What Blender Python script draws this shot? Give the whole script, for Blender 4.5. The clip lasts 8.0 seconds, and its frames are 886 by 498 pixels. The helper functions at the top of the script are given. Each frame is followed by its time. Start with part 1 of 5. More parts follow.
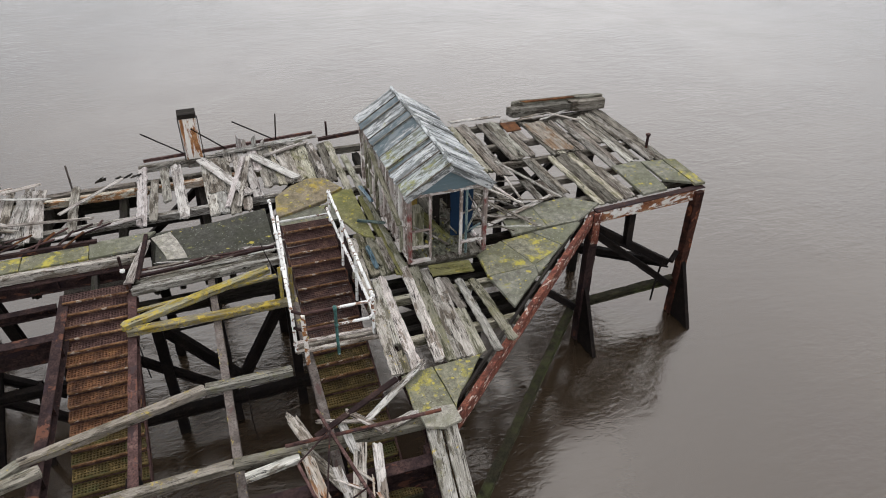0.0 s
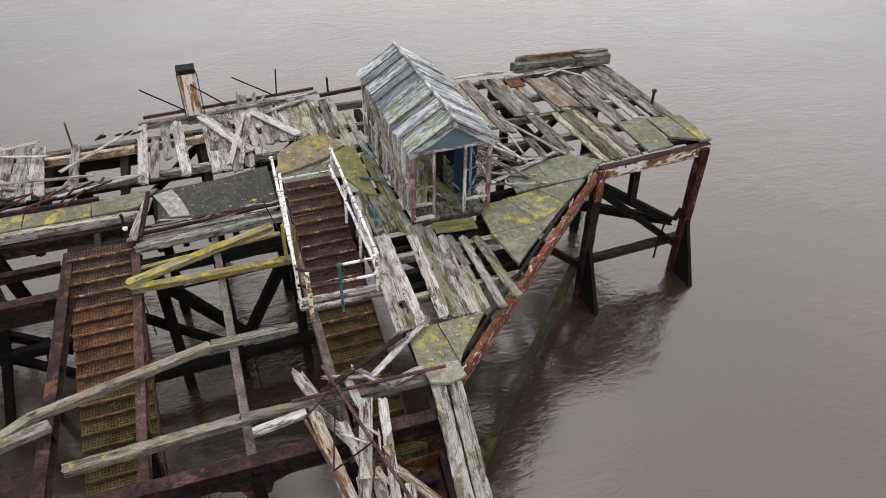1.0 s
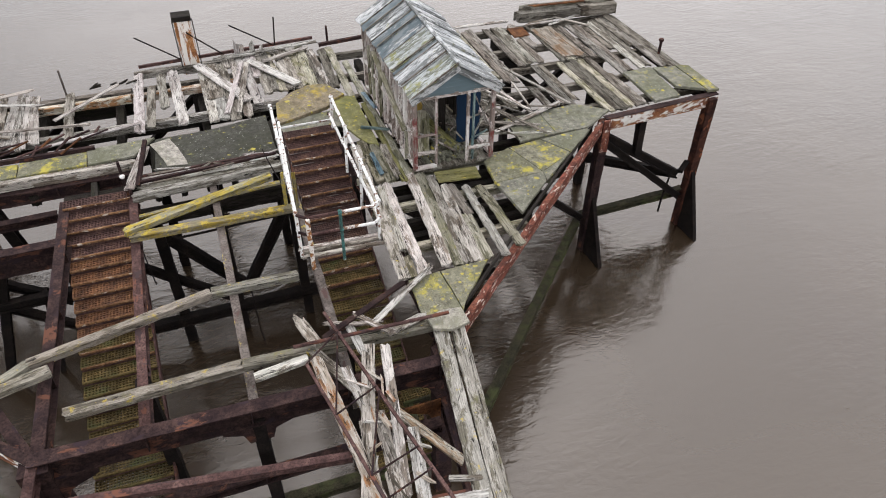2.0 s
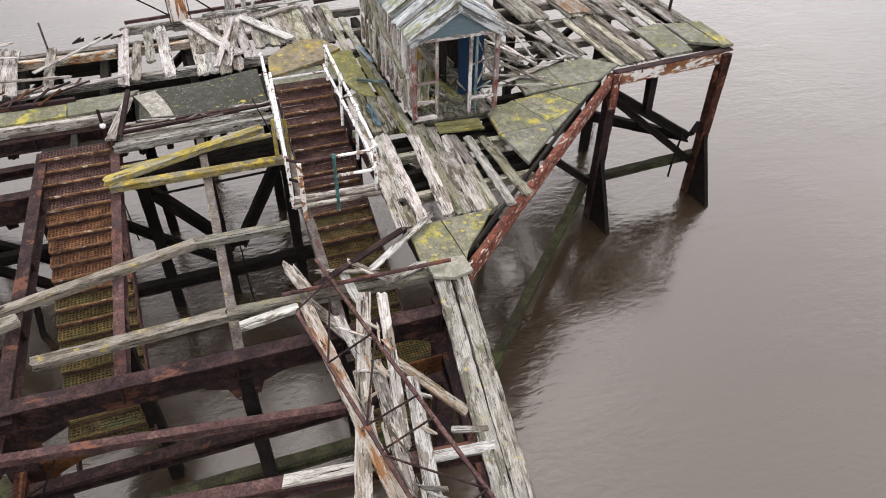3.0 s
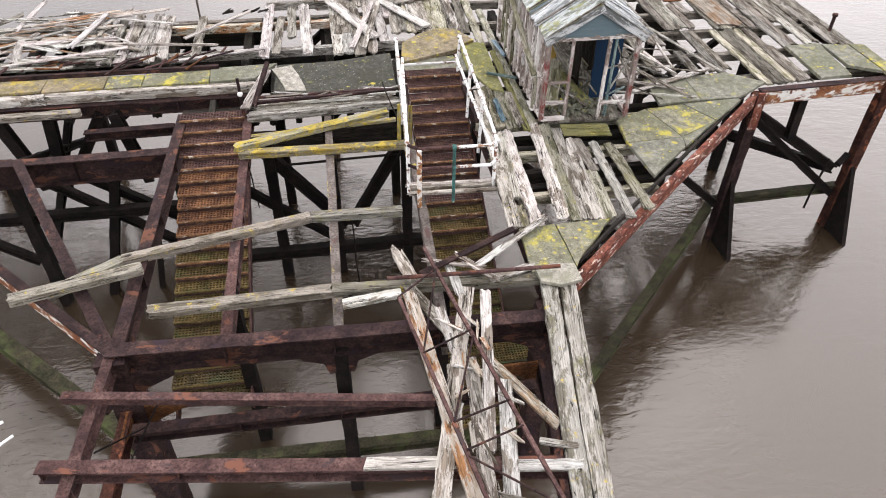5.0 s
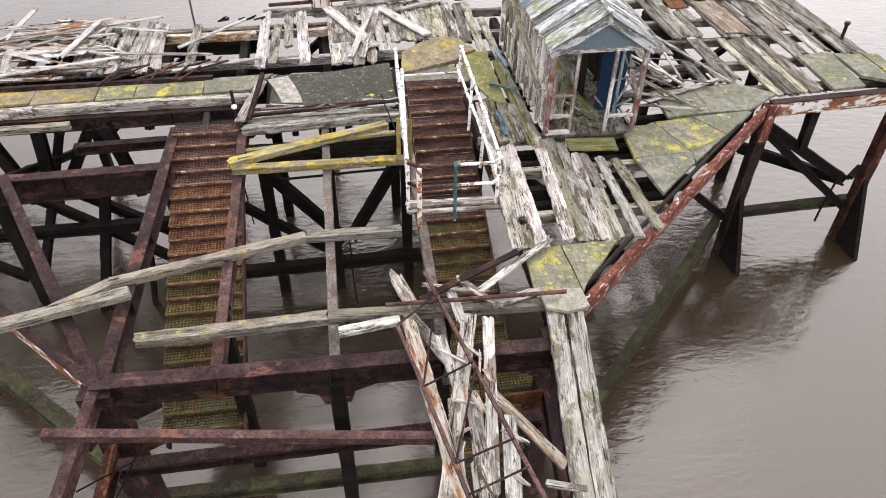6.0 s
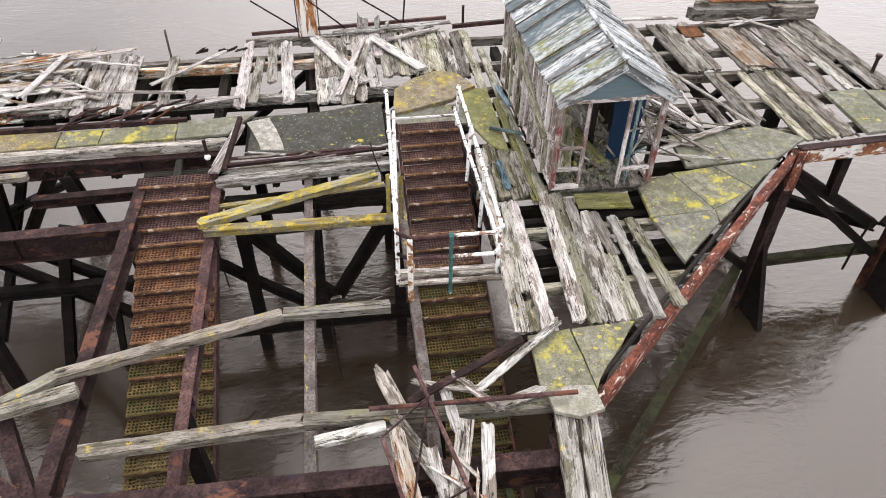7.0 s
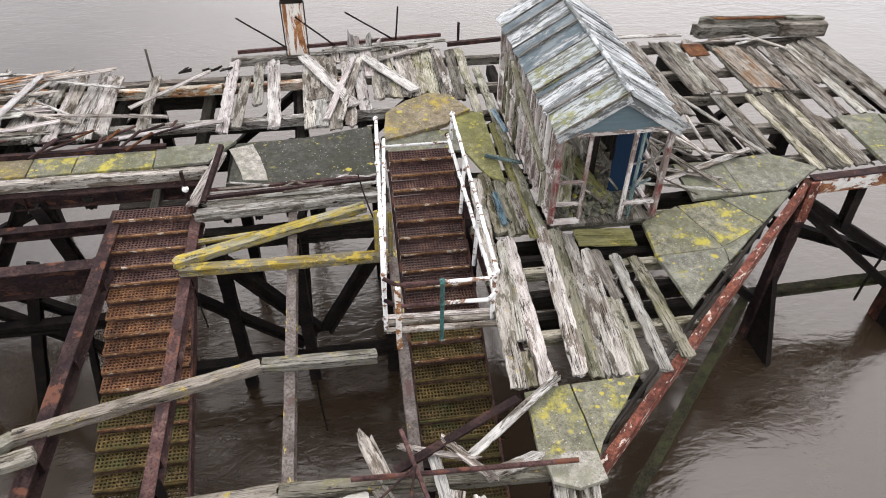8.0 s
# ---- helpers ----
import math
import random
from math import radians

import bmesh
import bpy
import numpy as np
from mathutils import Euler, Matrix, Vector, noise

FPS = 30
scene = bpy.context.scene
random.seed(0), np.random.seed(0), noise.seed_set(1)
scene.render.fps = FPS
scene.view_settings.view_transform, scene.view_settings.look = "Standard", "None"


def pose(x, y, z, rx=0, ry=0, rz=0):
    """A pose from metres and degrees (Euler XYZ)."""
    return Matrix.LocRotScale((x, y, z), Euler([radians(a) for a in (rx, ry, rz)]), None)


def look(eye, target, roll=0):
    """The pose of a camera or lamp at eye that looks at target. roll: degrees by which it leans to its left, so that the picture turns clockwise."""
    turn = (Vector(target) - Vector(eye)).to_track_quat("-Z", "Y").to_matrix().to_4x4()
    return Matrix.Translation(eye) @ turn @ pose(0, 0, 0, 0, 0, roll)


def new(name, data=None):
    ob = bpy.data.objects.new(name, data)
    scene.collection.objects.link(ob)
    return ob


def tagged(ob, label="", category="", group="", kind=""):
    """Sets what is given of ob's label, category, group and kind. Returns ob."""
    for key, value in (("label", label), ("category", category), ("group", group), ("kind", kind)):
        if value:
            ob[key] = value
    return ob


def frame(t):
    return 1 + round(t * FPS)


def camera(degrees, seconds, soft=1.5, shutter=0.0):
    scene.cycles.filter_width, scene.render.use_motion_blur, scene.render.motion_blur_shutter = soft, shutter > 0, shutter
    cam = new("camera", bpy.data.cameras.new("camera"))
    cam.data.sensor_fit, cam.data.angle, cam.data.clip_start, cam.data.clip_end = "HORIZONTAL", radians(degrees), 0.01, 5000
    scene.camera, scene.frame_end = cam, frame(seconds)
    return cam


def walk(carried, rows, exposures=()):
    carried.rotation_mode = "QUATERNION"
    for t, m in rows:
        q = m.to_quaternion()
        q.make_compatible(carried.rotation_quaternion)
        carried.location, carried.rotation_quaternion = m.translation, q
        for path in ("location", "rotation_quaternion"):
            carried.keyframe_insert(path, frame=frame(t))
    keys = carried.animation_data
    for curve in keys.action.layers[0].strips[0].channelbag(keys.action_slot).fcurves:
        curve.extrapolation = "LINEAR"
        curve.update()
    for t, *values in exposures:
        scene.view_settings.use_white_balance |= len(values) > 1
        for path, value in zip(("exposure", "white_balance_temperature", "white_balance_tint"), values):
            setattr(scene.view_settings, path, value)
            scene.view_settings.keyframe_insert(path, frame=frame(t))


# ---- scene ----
cam = camera(64.5, 8.0, 1.0)
METRES, EYE, TILT, LEAN, TURN = 6.0, 9.975, -34.2, -0.5, -20.0
ROWS = [
    (0.0, 0.0, 0.0, 0.0, -0.0, 0.0, 0.0),
    (0.5, -0.0067, 0.0181, 0.0049, 0.06, -0.24, 0.01),
    (1.0, -0.0111, 0.0097, -0.0076, 0.08, -3.32, 0.01),
    (1.2, -0.0125, 0.0120, -0.0150, 0.08, -4.85, 0.01),
    (1.6, -0.0160, 0.0230, -0.0380, 0.09, -6.05, -0.02),
    (2.3, -0.0215, 0.0720, -0.1120, 0.10, -6.22, -0.05),
    (2.5, -0.022, 0.1055, -0.1524, 0.1, -6.23, -0.05),
    (3.0, -0.0258, 0.1826, -0.2446, 0.05, -6.34, -0.07),
    (3.5, -0.0353, 0.1937, -0.2495, 0.19, -6.43, -0.31),
    (3.7, -0.0375, 0.1965, -0.2500, 2.93, -6.60, -2.14),
    (3.85, -0.0390, 0.1990, -0.2505, 6.17, -6.79, -4.30),
    (4.0, -0.0406, 0.202, -0.251, 8.5, -6.93, -5.85),
    (4.5, -0.0404, 0.2085, -0.2528, 9.29, -7.03, -6.44),
    (4.7, -0.0412, 0.2120, -0.2525, 9.30, -7.04, -6.45),
    (6.0, -0.0647, 0.3108, -0.1959, 9.4, -7.08, -6.5),
    (6.5, -0.0845, 0.4195, -0.1195, 9.47, -7.14, -6.45),
    (7.0, -0.1096, 0.5751, -0.0098, 9.51, -7.17, -6.47),
    (7.5, -0.1268, 0.689, 0.0676, 9.46, -7.07, -6.52),
    (8.0, -0.1232, 0.719, 0.087, 9.44, -7.04, -6.54),
]
walk(cam, [(t, pose(0, 0, EYE, TILT, LEAN, TURN) @ pose(METRES * x, METRES * y, METRES * z, 90 + pitch, roll, yaw)) for t, x, y, z, yaw, pitch, roll in ROWS],
     [(0.0, 0.50, 6330, 11), (1.0, 0.56, 6340, 12), (2.5, 0.90, 6400, 13.5), (3.5, 1.04, 6420, 14.5), (4.5, 1.22, 6420, 15), (6.5, 1.24, 6420, 15), (8.0, 1.00, 6350, 13.5)])

# ---- light: an overcast sky ----
world = bpy.data.worlds.new("overcast")
scene.world = world
world.use_nodes = True
wn = world.node_tree.nodes
wl = world.node_tree.links
sky = wn.new("ShaderNodeTexSky")
sky.sky_type, sky.sun_disc = "NISHITA", False
sky.sun_elevation, sky.sun_rotation = radians(50), radians(24)
sky.air_density, sky.dust_density = 1.0, 4.0
pale = wn.new("ShaderNodeHueSaturation")
pale.inputs["Saturation"].default_value = 0.22
wl.new(sky.outputs[0], pale.inputs["Color"])
cloud = wn.new("ShaderNodeMix")
cloud.data_type = "RGBA"
cloud.inputs[0].default_value = 0.84
cloud.inputs[7].default_value = (6.6, 6.7, 6.85, 1)
wl.new(pale.outputs[0], cloud.inputs[6])
wl.new(cloud.outputs[2], wn["Background"].inputs["Color"])
wn["Background"].inputs["Strength"].default_value = 0.15
sun = new("sun", bpy.data.lights.new("sun", "SUN"))
sun.data.energy, sun.data.angle, sun.data.color = 0.8, radians(80), (1.0, 0.97, 0.94)
sun.matrix_world = look((4, 9, 11.75), (0, 0, 0))

# ---- materials ----
WATER_Z = -4.6


class Mat:
    """A small builder for a node material."""

    def __init__(self, name, rough=0.85, metal=0.0):
        self.m = bpy.data.materials.new(name)
        self.m.use_nodes = True
        self.t = self.m.node_tree
        self.b = self.t.nodes["Principled BSDF"]
        self.b.inputs["Roughness"].default_value = rough
        self.b.inputs["Metallic"].default_value = metal
        self.b.inputs["Specular IOR Level"].default_value = 0.12 if rough > 0.5 else 0.5
        co = self.t.nodes.new("ShaderNodeTexCoord")
        info = self.t.nodes.new("ShaderNodeObjectInfo")
        add = self.t.nodes.new("ShaderNodeVectorMath")
        mul = self.t.nodes.new("ShaderNodeMath")
        mul.operation = "MULTIPLY"
        mul.inputs[1].default_value = 57.0
        self.t.links.new(info.outputs["Random"], mul.inputs[0])
        self.t.links.new(co.outputs["Object"], add.inputs[0])
        self.t.links.new(mul.outputs[0], add.inputs[1])
        self.vec, self.rand = add.outputs[0], info.outputs["Random"]

    def noise(self, scale, stretch=(1, 1, 1), detail=4.0, rough=0.6, distort=0.0):
        mp = self.t.nodes.new("ShaderNodeMapping")
        mp.inputs["Scale"].default_value = [scale * k for k in stretch]
        n = self.t.nodes.new("ShaderNodeTexNoise")
        n.inputs["Scale"].default_value = 1.0
        n.inputs["Detail"].default_value = detail
        n.inputs["Roughness"].default_value = rough
        n.inputs["Distortion"].default_value = distort
        self.t.links.new(self.vec, mp.inputs[0])
        self.t.links.new(mp.outputs[0], n.inputs["Vector"])
        return n.outputs["Fac"]

    def spots(self, scale, stretch=(1, 1, 1), distort=0.0):
        mp = self.t.nodes.new("ShaderNodeMapping")
        mp.inputs["Scale"].default_value = [scale * k for k in stretch]
        self.t.links.new(self.vec, mp.inputs[0])
        wob = self.t.nodes.new("ShaderNodeTexNoise")
        wob.inputs["Scale"].default_value = 2.0
        self.t.links.new(mp.outputs[0], wob.inputs["Vector"])
        push = self.t.nodes.new("ShaderNodeVectorMath")
        push.operation = "MULTIPLY_ADD"
        push.inputs[1].default_value = (distort,) * 3
        self.t.links.new(wob.outputs["Color"], push.inputs[0])
        self.t.links.new(mp.outputs[0], push.inputs[2])
        n = self.t.nodes.new("ShaderNodeTexVoronoi")
        n.inputs["Scale"].default_value = 1.0
        self.t.links.new(push.outputs[0], n.inputs["Vector"])
        return n.outputs["Distance"], n.outputs["Color"]

    def ramp(self, fac, *stops):
        r = self.t.nodes.new("ShaderNodeValToRGB")
        e = r.color_ramp.elements
        while len(e) < len(stops):
            e.new(0.5)
        for k, (p, c) in zip(e, stops):
            k.position = p
            k.color = (*c, 1) if isinstance(c, tuple) else (c, c, c, 1)
        self.t.links.new(fac, r.inputs[0])
        return r.outputs[0]

    def mix(self, fac, a, b, mode="MIX"):
        n = self.t.nodes.new("ShaderNodeMix")
        n.data_type, n.blend_type = "RGBA", mode
        for sock, v in ((n.inputs[0], fac), (n.inputs[6], a), (n.inputs[7], b)):
            if isinstance(v, (int, float)):
                sock.default_value = v
            elif isinstance(v, tuple):
                sock.default_value = (*v, 1)
            else:
                self.t.links.new(v, sock)
        return n.outputs[2]

    def times(self, a, b):
        n = self.t.nodes.new("ShaderNodeMath")
        n.operation = "MULTIPLY"
        for sock, v in zip(n.inputs, (a, b)):
            if isinstance(v, (int, float)):
                sock.default_value = v
            else:
                self.t.links.new(v, sock)
        return n.outputs[0]

    def done(self, colour, height=None, strength=0.5, dist=0.01, rough=None):
        self.t.links.new(colour, self.b.inputs["Base Color"])
        if height is not None:
            n = self.t.nodes.new("ShaderNodeBump")
            n.inputs["Strength"].default_value = strength
            n.inputs["Distance"].default_value = dist
            self.t.links.new(height, n.inputs["Height"])
            self.t.links.new(n.outputs[0], self.b.inputs["Normal"])
        if rough is not None:
            self.t.links.new(rough, self.b.inputs["Roughness"])
        return self.m


def wood(name, dark, mid, light, stain, lichen=0.0, moss=0.0, vary=0.35):
    """Weathered timber: long fibres, open fissures, bleached and rotten stretches."""
    k = Mat(name, 0.92)
    grain = k.noise(1.0, (0.9, 18, 18), 6, 0.7, 0.35)
    fine = k.noise(1.0, (3.5, 60, 60), 4, 0.65, 0.1)
    c = k.ramp(grain, (0.30, tuple(0.35 * a + 0.65 * b for a, b in zip(dark, mid))), (0.46, mid), (0.68, tuple(0.5 * b + 0.5 * a for a, b in zip(mid, light))))
    flake = k.noise(1.0, (1.5, 8.5, 8.5), 9, 0.76, 0.35)
    c = k.mix(k.ramp(flake, (0.475, 0.0), (0.535, 0.88)), c, k.mix(k.ramp(fine, (0.34, 0.0), (0.52, 1.0)), tuple(0.68 * v for v in light), light))
    big = k.noise(1.0, (1.25, 4.2, 4.2), 8, 0.74, 0.4)
    rot = k.ramp(big, (0.515, 0.0), (0.56, 0.9))
    c = k.mix(rot, c, k.mix(k.ramp(grain, (0.38, 0.0), (0.58, 1.0)), tuple(0.42 * v for v in stain), tuple(1.05 * v for v in stain)))
    pit = k.noise(1.0, (2.6, 11, 11), 8, 0.76, 0.5)
    pits = k.ramp(pit, (0.37, 1.0), (0.405, 0.0))
    c = k.mix(pits, c, tuple(0.45 * v for v in dark))
    c = k.mix(k.ramp(fine, (0.36, 0.5), (0.46, 0.0)), c, tuple(0.9 * v for v in dark))
    tone = k.ramp(k.rand, (0.0, 1.0 - vary), (1.0, 1.0 + vary * 0.3))
    c = k.mix(1.0, c, tone, "MULTIPLY")
    hue = k.ramp(k.rand, (0.0, (1.0, 0.98, 0.94)), (0.25, (1.05, 0.97, 0.91)), (0.45, (1.0, 1.0, 1.01)), (0.7, (1.05, 0.96, 0.95)), (1.0, (0.97, 0.99, 0.95)))
    c = k.mix(1.0, c, hue, "MULTIPLY")
    if moss:
        green = k.noise(2.2, (1, 1, 1), 6, 0.7)
        c = k.mix(k.ramp(green, (0.60 - 0.25 * moss, 0.0), (0.72 - 0.2 * moss, 0.8)), c, (0.16, 0.15, 0.07))
    if lichen:
        spot = k.noise(4.2, (1, 1, 1), 7, 0.78)
        c = k.mix(k.ramp(spot, (0.66 - 0.16 * lichen, 0.0), (0.71 - 0.16 * lichen, 0.85)), c, (0.45, 0.335, 0.05))
    split = k.noise(1.0, (0.35, 14, 14), 3, 0.5, 0.25)
    gap = k.ramp(split, (0.484, 0.0), (0.496, 1.0), (0.504, 1.0), (0.516, 0.0))
    gate = k.ramp(k.noise(1.0, (0.9, 3.0, 3.0), 2, 0.5), (0.44, 0.0), (0.52, 1.0))
    gap = k.times(gap, gate)
    c = k.mix(gap, c, (0.012, 0.010, 0.008))
    high = k.mix(0.5, k.ramp(flake, (0.42, 0.0), (0.60, 1.0)), k.ramp(grain, (0.28, 0.0), (0.55, 1.0)))
    high = k.mix(pits, high, (0.0, 0.0, 0.0))
    return k.done(c, k.mix(gap, high, (0.0, 0.0, 0.0)), 1.0, 0.018)


M = {}
M["bleached"] = wood("bleached_timber", (0.07, 0.06, 0.05), (0.38, 0.365, 0.33), (0.66, 0.64, 0.59), (0.22, 0.185, 0.145))
M["grey"] = wood("grey_timber", (0.045, 0.04, 0.035), (0.225, 0.212, 0.185), (0.50, 0.485, 0.435), (0.13, 0.11, 0.085))
M["brown"] = wood("weathered_brown_timber", (0.03, 0.026, 0.022), (0.125, 0.114, 0.094), (0.265, 0.248, 0.212), (0.075, 0.062, 0.047))
M["mossy"] = wood("mossy_timber", (0.04, 0.04, 0.028), (0.25, 0.238, 0.18), (0.45, 0.43, 0.345), (0.14, 0.135, 0.08), 0.08, 0.3)
M["green"] = wood("green_mossy_timber", (0.05, 0.05, 0.02), (0.22, 0.215, 0.085), (0.34, 0.33, 0.15), (0.19, 0.185, 0.05), 0.3, 0.5)
M["lichen"] = wood("lichened_timber", (0.06, 0.055, 0.045), (0.225, 0.21, 0.172), (0.325, 0.305, 0.255), (0.165, 0.148, 0.11), 0.40, 0.08)
M["pale"] = wood("smooth_pale_timber", (0.19, 0.175, 0.16), (0.40, 0.38, 0.355), (0.56, 0.545, 0.52), (0.31, 0.28, 0.26), vary=0.25)
M["drift"] = wood("grey_brown_timber", (0.035, 0.031, 0.026), (0.165, 0.153, 0.13), (0.36, 0.342, 0.30), (0.10, 0.085, 0.065))
M["panel"] = wood("delaminated_panel", (0.07, 0.055, 0.04), (0.25, 0.225, 0.19), (0.40, 0.375, 0.325), (0.26, 0.17, 0.10))
M["gangway"] = wood("gangway_timber", (0.07, 0.062, 0.05), (0.30, 0.288, 0.25), (0.49, 0.472, 0.42), (0.17, 0.155, 0.115), 0.32, 0.08)
M["yellow"] = wood("yellow_lichen_timber", (0.08, 0.07, 0.045), (0.21, 0.19, 0.13), (0.34, 0.31, 0.22), (0.40, 0.30, 0.05), 0.85, 0.1)
M["orange"] = wood("split_orange_timber", (0.06, 0.04, 0.025), (0.36, 0.30, 0.23), (0.58, 0.53, 0.46), (0.36, 0.16, 0.055))
M["teal"] = wood("peeling_teal_timber", (0.04, 0.05, 0.05), (0.10, 0.17, 0.17), (0.25, 0.33, 0.32), (0.07, 0.11, 0.115))
M["lightblue"] = wood("faded_blue_timber", (0.05, 0.07, 0.08), (0.17, 0.27, 0.33), (0.33, 0.43, 0.47), (0.12, 0.20, 0.26))
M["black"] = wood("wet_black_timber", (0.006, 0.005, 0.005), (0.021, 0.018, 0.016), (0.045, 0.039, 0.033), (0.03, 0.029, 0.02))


def paint_peel(name, coat, under, amount, second=None, size=3.2, moss=0.0):
    k = Mat(name, 0.75)
    flake = k.noise(size, (0.7, 2.8, 2.8), 7, 0.72, 0.3)
    grain = k.noise(1.0, (2, 34, 34), 5, 0.6)
    base = k.ramp(grain, (0.3, tuple(0.4 * v for v in under)), (0.6, under))
    top = k.mix(k.ramp(grain, (0.3, 0.5), (0.6, 0.0)), coat, tuple(0.7 * v for v in coat))
    if second:
        top = k.mix(k.ramp(k.noise(2.0), (0.46, 0.0), (0.56, 1.0)), top, second)
    flake = k.mix(0.35, flake, k.noise(size * 6, (1, 2.4, 2.4), 6, 0.7))
    f = k.ramp(flake, (0.62 - amount * 0.3, 0.0), (0.66 - amount * 0.3, 1.0))
    c = k.mix(f, base, top)
    if moss:
        g = k.noise(2.6, (1, 1, 1), 7, 0.75)
        c = k.mix(k.ramp(g, (0.66 - 0.2 * moss, 0.0), (0.73 - 0.2 * moss, 0.85)), c, (0.20, 0.20, 0.06))
        grime = k.noise(1.0, (1.4, 9, 9), 6, 0.7)
        c = k.mix(k.ramp(grime, (0.54, 0.0), (0.66, 0.75)), c, (0.06, 0.06, 0.055))
    return k.done(c, k.mix(0.3, f, k.ramp(grain, (0.3, 0.0), (0.6, 1.0))), 0.7, 0.006)


M["white_paint"] = paint_peel("peeling_white_paint", (0.60, 0.57, 0.53), (0.24, 0.19, 0.16), 0.52, (0.44, 0.38, 0.35), 2.2)
M["red_paint"] = paint_peel("peeling_red_paint", (0.16, 0.045, 0.04), (0.24, 0.19, 0.165), 0.4, (0.45, 0.40, 0.37))
M["roof_pale"] = paint_peel("pale_peeling_roof_board", (0.50, 0.505, 0.495), (0.17, 0.175, 0.17), 0.5, (0.33, 0.345, 0.345), 1.3, 0.25)
M["roof_moss"] = paint_peel("mossy_roof_board", (0.40, 0.42, 0.41), (0.17, 0.175, 0.14), 0.5, (0.29, 0.31, 0.30), 1.3, 0.7)
M["roof_slate"] = paint_peel("slate_green_roof_board", (0.10, 0.125, 0.135), (0.42, 0.42, 0.41), 0.72, (0.16, 0.18, 0.185), 1.1, 0.3)
M["gable_blue"] = paint_peel("faded_blue_grey_board", (0.11, 0.15, 0.165), (0.22, 0.23, 0.22), 0.8)
M["door_blue"] = paint_peel("dark_blue_board", (0.010, 0.026, 0.056), (0.03, 0.035, 0.04), 0.9)
M["door_ochre"] = paint_peel("ochre_board", (0.33, 0.22, 0.05), (0.14, 0.09, 0.04), 0.8)


def rusty(name, deep, mid, bright, patch=None, share=0.0, green=0.0, size=2.3, stretch=(0.8, 1.6, 1.6)):
    k = Mat(name, 0.88, 0.0)
    a = k.noise(3.0, (1, 1, 1), 8, 0.7, 0.3)
    b = k.noise(22.0, (1, 1, 1), 4, 0.7)
    c = k.ramp(a, (0.33, deep), (0.52, mid), (0.70, bright))
    c = k.mix(k.ramp(b, (0.38, 0.65), (0.55, 0.0)), c, tuple(0.4 * v for v in deep))
    if patch:
        for i, col in enumerate(patch):
            n = k.noise(size * (1 + 0.45 * i), stretch, 7, 0.66, 0.4)
            c = k.mix(k.ramp(n, (0.60 - share * 0.2, 0.0), (0.635 - share * 0.2, 1.0)), c, col)
    if green:
        n = k.noise(1.6, (1, 1, 1), 5, 0.6)
        c = k.mix(k.ramp(n, (0.62 - green * 0.3, 0.0), (0.75 - green * 0.3, 0.8)), c, (0.06, 0.068, 0.026))
    tone = k.ramp(k.rand, (0.0, 0.75), (1.0, 1.15))
    c = k.mix(1.0, c, tone, "MULTIPLY")
    return k.done(c, k.mix(0.5, a, b), 0.8, 0.012)


M["rust"] = rusty("purple_brown_rust", (0.013, 0.007, 0.008), (0.036, 0.021, 0.019), (0.078, 0.044, 0.036), ((0.095, 0.041, 0.026), (0.024, 0.015, 0.018)), 0.08, 0.0, 1.7)
M["rust_red"] = rusty("red_brown_pile_rust", (0.013, 0.006, 0.005), (0.052, 0.021, 0.014), (0.125, 0.048, 0.028), ((0.17, 0.06, 0.03),), 0.1, 0.0, 2.2)
M["rust_lichen"] = rusty("lichened_flat_iron", (0.060, 0.048, 0.042), (0.135, 0.112, 0.098), (0.205, 0.180, 0.160), ((0.085, 0.050, 0.045), (0.36, 0.285, 0.07)), 0.05, 0.0, 2.0)
M["rust_pale"] = rusty("dusty_red_rust", (0.032, 0.017, 0.016), (0.084, 0.046, 0.041), (0.17, 0.102, 0.088), ((0.13, 0.055, 0.036), (0.045, 0.030, 0.030)), 0.06, 0.0, 1.6)
M["rust_orange"] = rusty("orange_rust", (0.041, 0.018, 0.009), (0.122, 0.050, 0.020), (0.275, 0.125, 0.041))
M["tread"] = rusty("tread_rust", (0.066, 0.038, 0.027), (0.192, 0.090, 0.047), (0.354, 0.185, 0.081))
M["tread_top"] = rusty("dark_tread_rust", (0.046, 0.026, 0.023), (0.099, 0.056, 0.048), (0.198, 0.113, 0.079))
M["nosing"] = rusty("pale_flaking_nosing", (0.06, 0.03, 0.018), (0.22, 0.115, 0.055), (0.36, 0.22, 0.12), ((0.46, 0.40, 0.33),), 0.10, 0.0, 6.0)
M["tread_green"] = rusty("algae_tread_rust", (0.043, 0.030, 0.013), (0.108, 0.076, 0.028), (0.205, 0.140, 0.054), None, 0, 0.28)
M["fascia"] = rusty("flaking_painted_girder", (0.045, 0.018, 0.014), (0.15, 0.052, 0.034), (0.29, 0.115, 0.07), ((0.22, 0.068, 0.05), (0.50, 0.42, 0.36)), 0.13, 0.0, 4.0)
M["fascia_white"] = rusty("white_flaking_girder", (0.09, 0.03, 0.018), (0.24, 0.10, 0.045), (0.40, 0.20, 0.09), ((0.56, 0.53, 0.48), (0.62, 0.60, 0.56)), 0.30)
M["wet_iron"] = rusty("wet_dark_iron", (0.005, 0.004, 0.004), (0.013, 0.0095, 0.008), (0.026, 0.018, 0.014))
M["algae_iron"] = rusty("algae_covered_iron", (0.016, 0.016, 0.009), (0.042, 0.037, 0.022), (0.070, 0.057, 0.036), None, 0, 0.42)
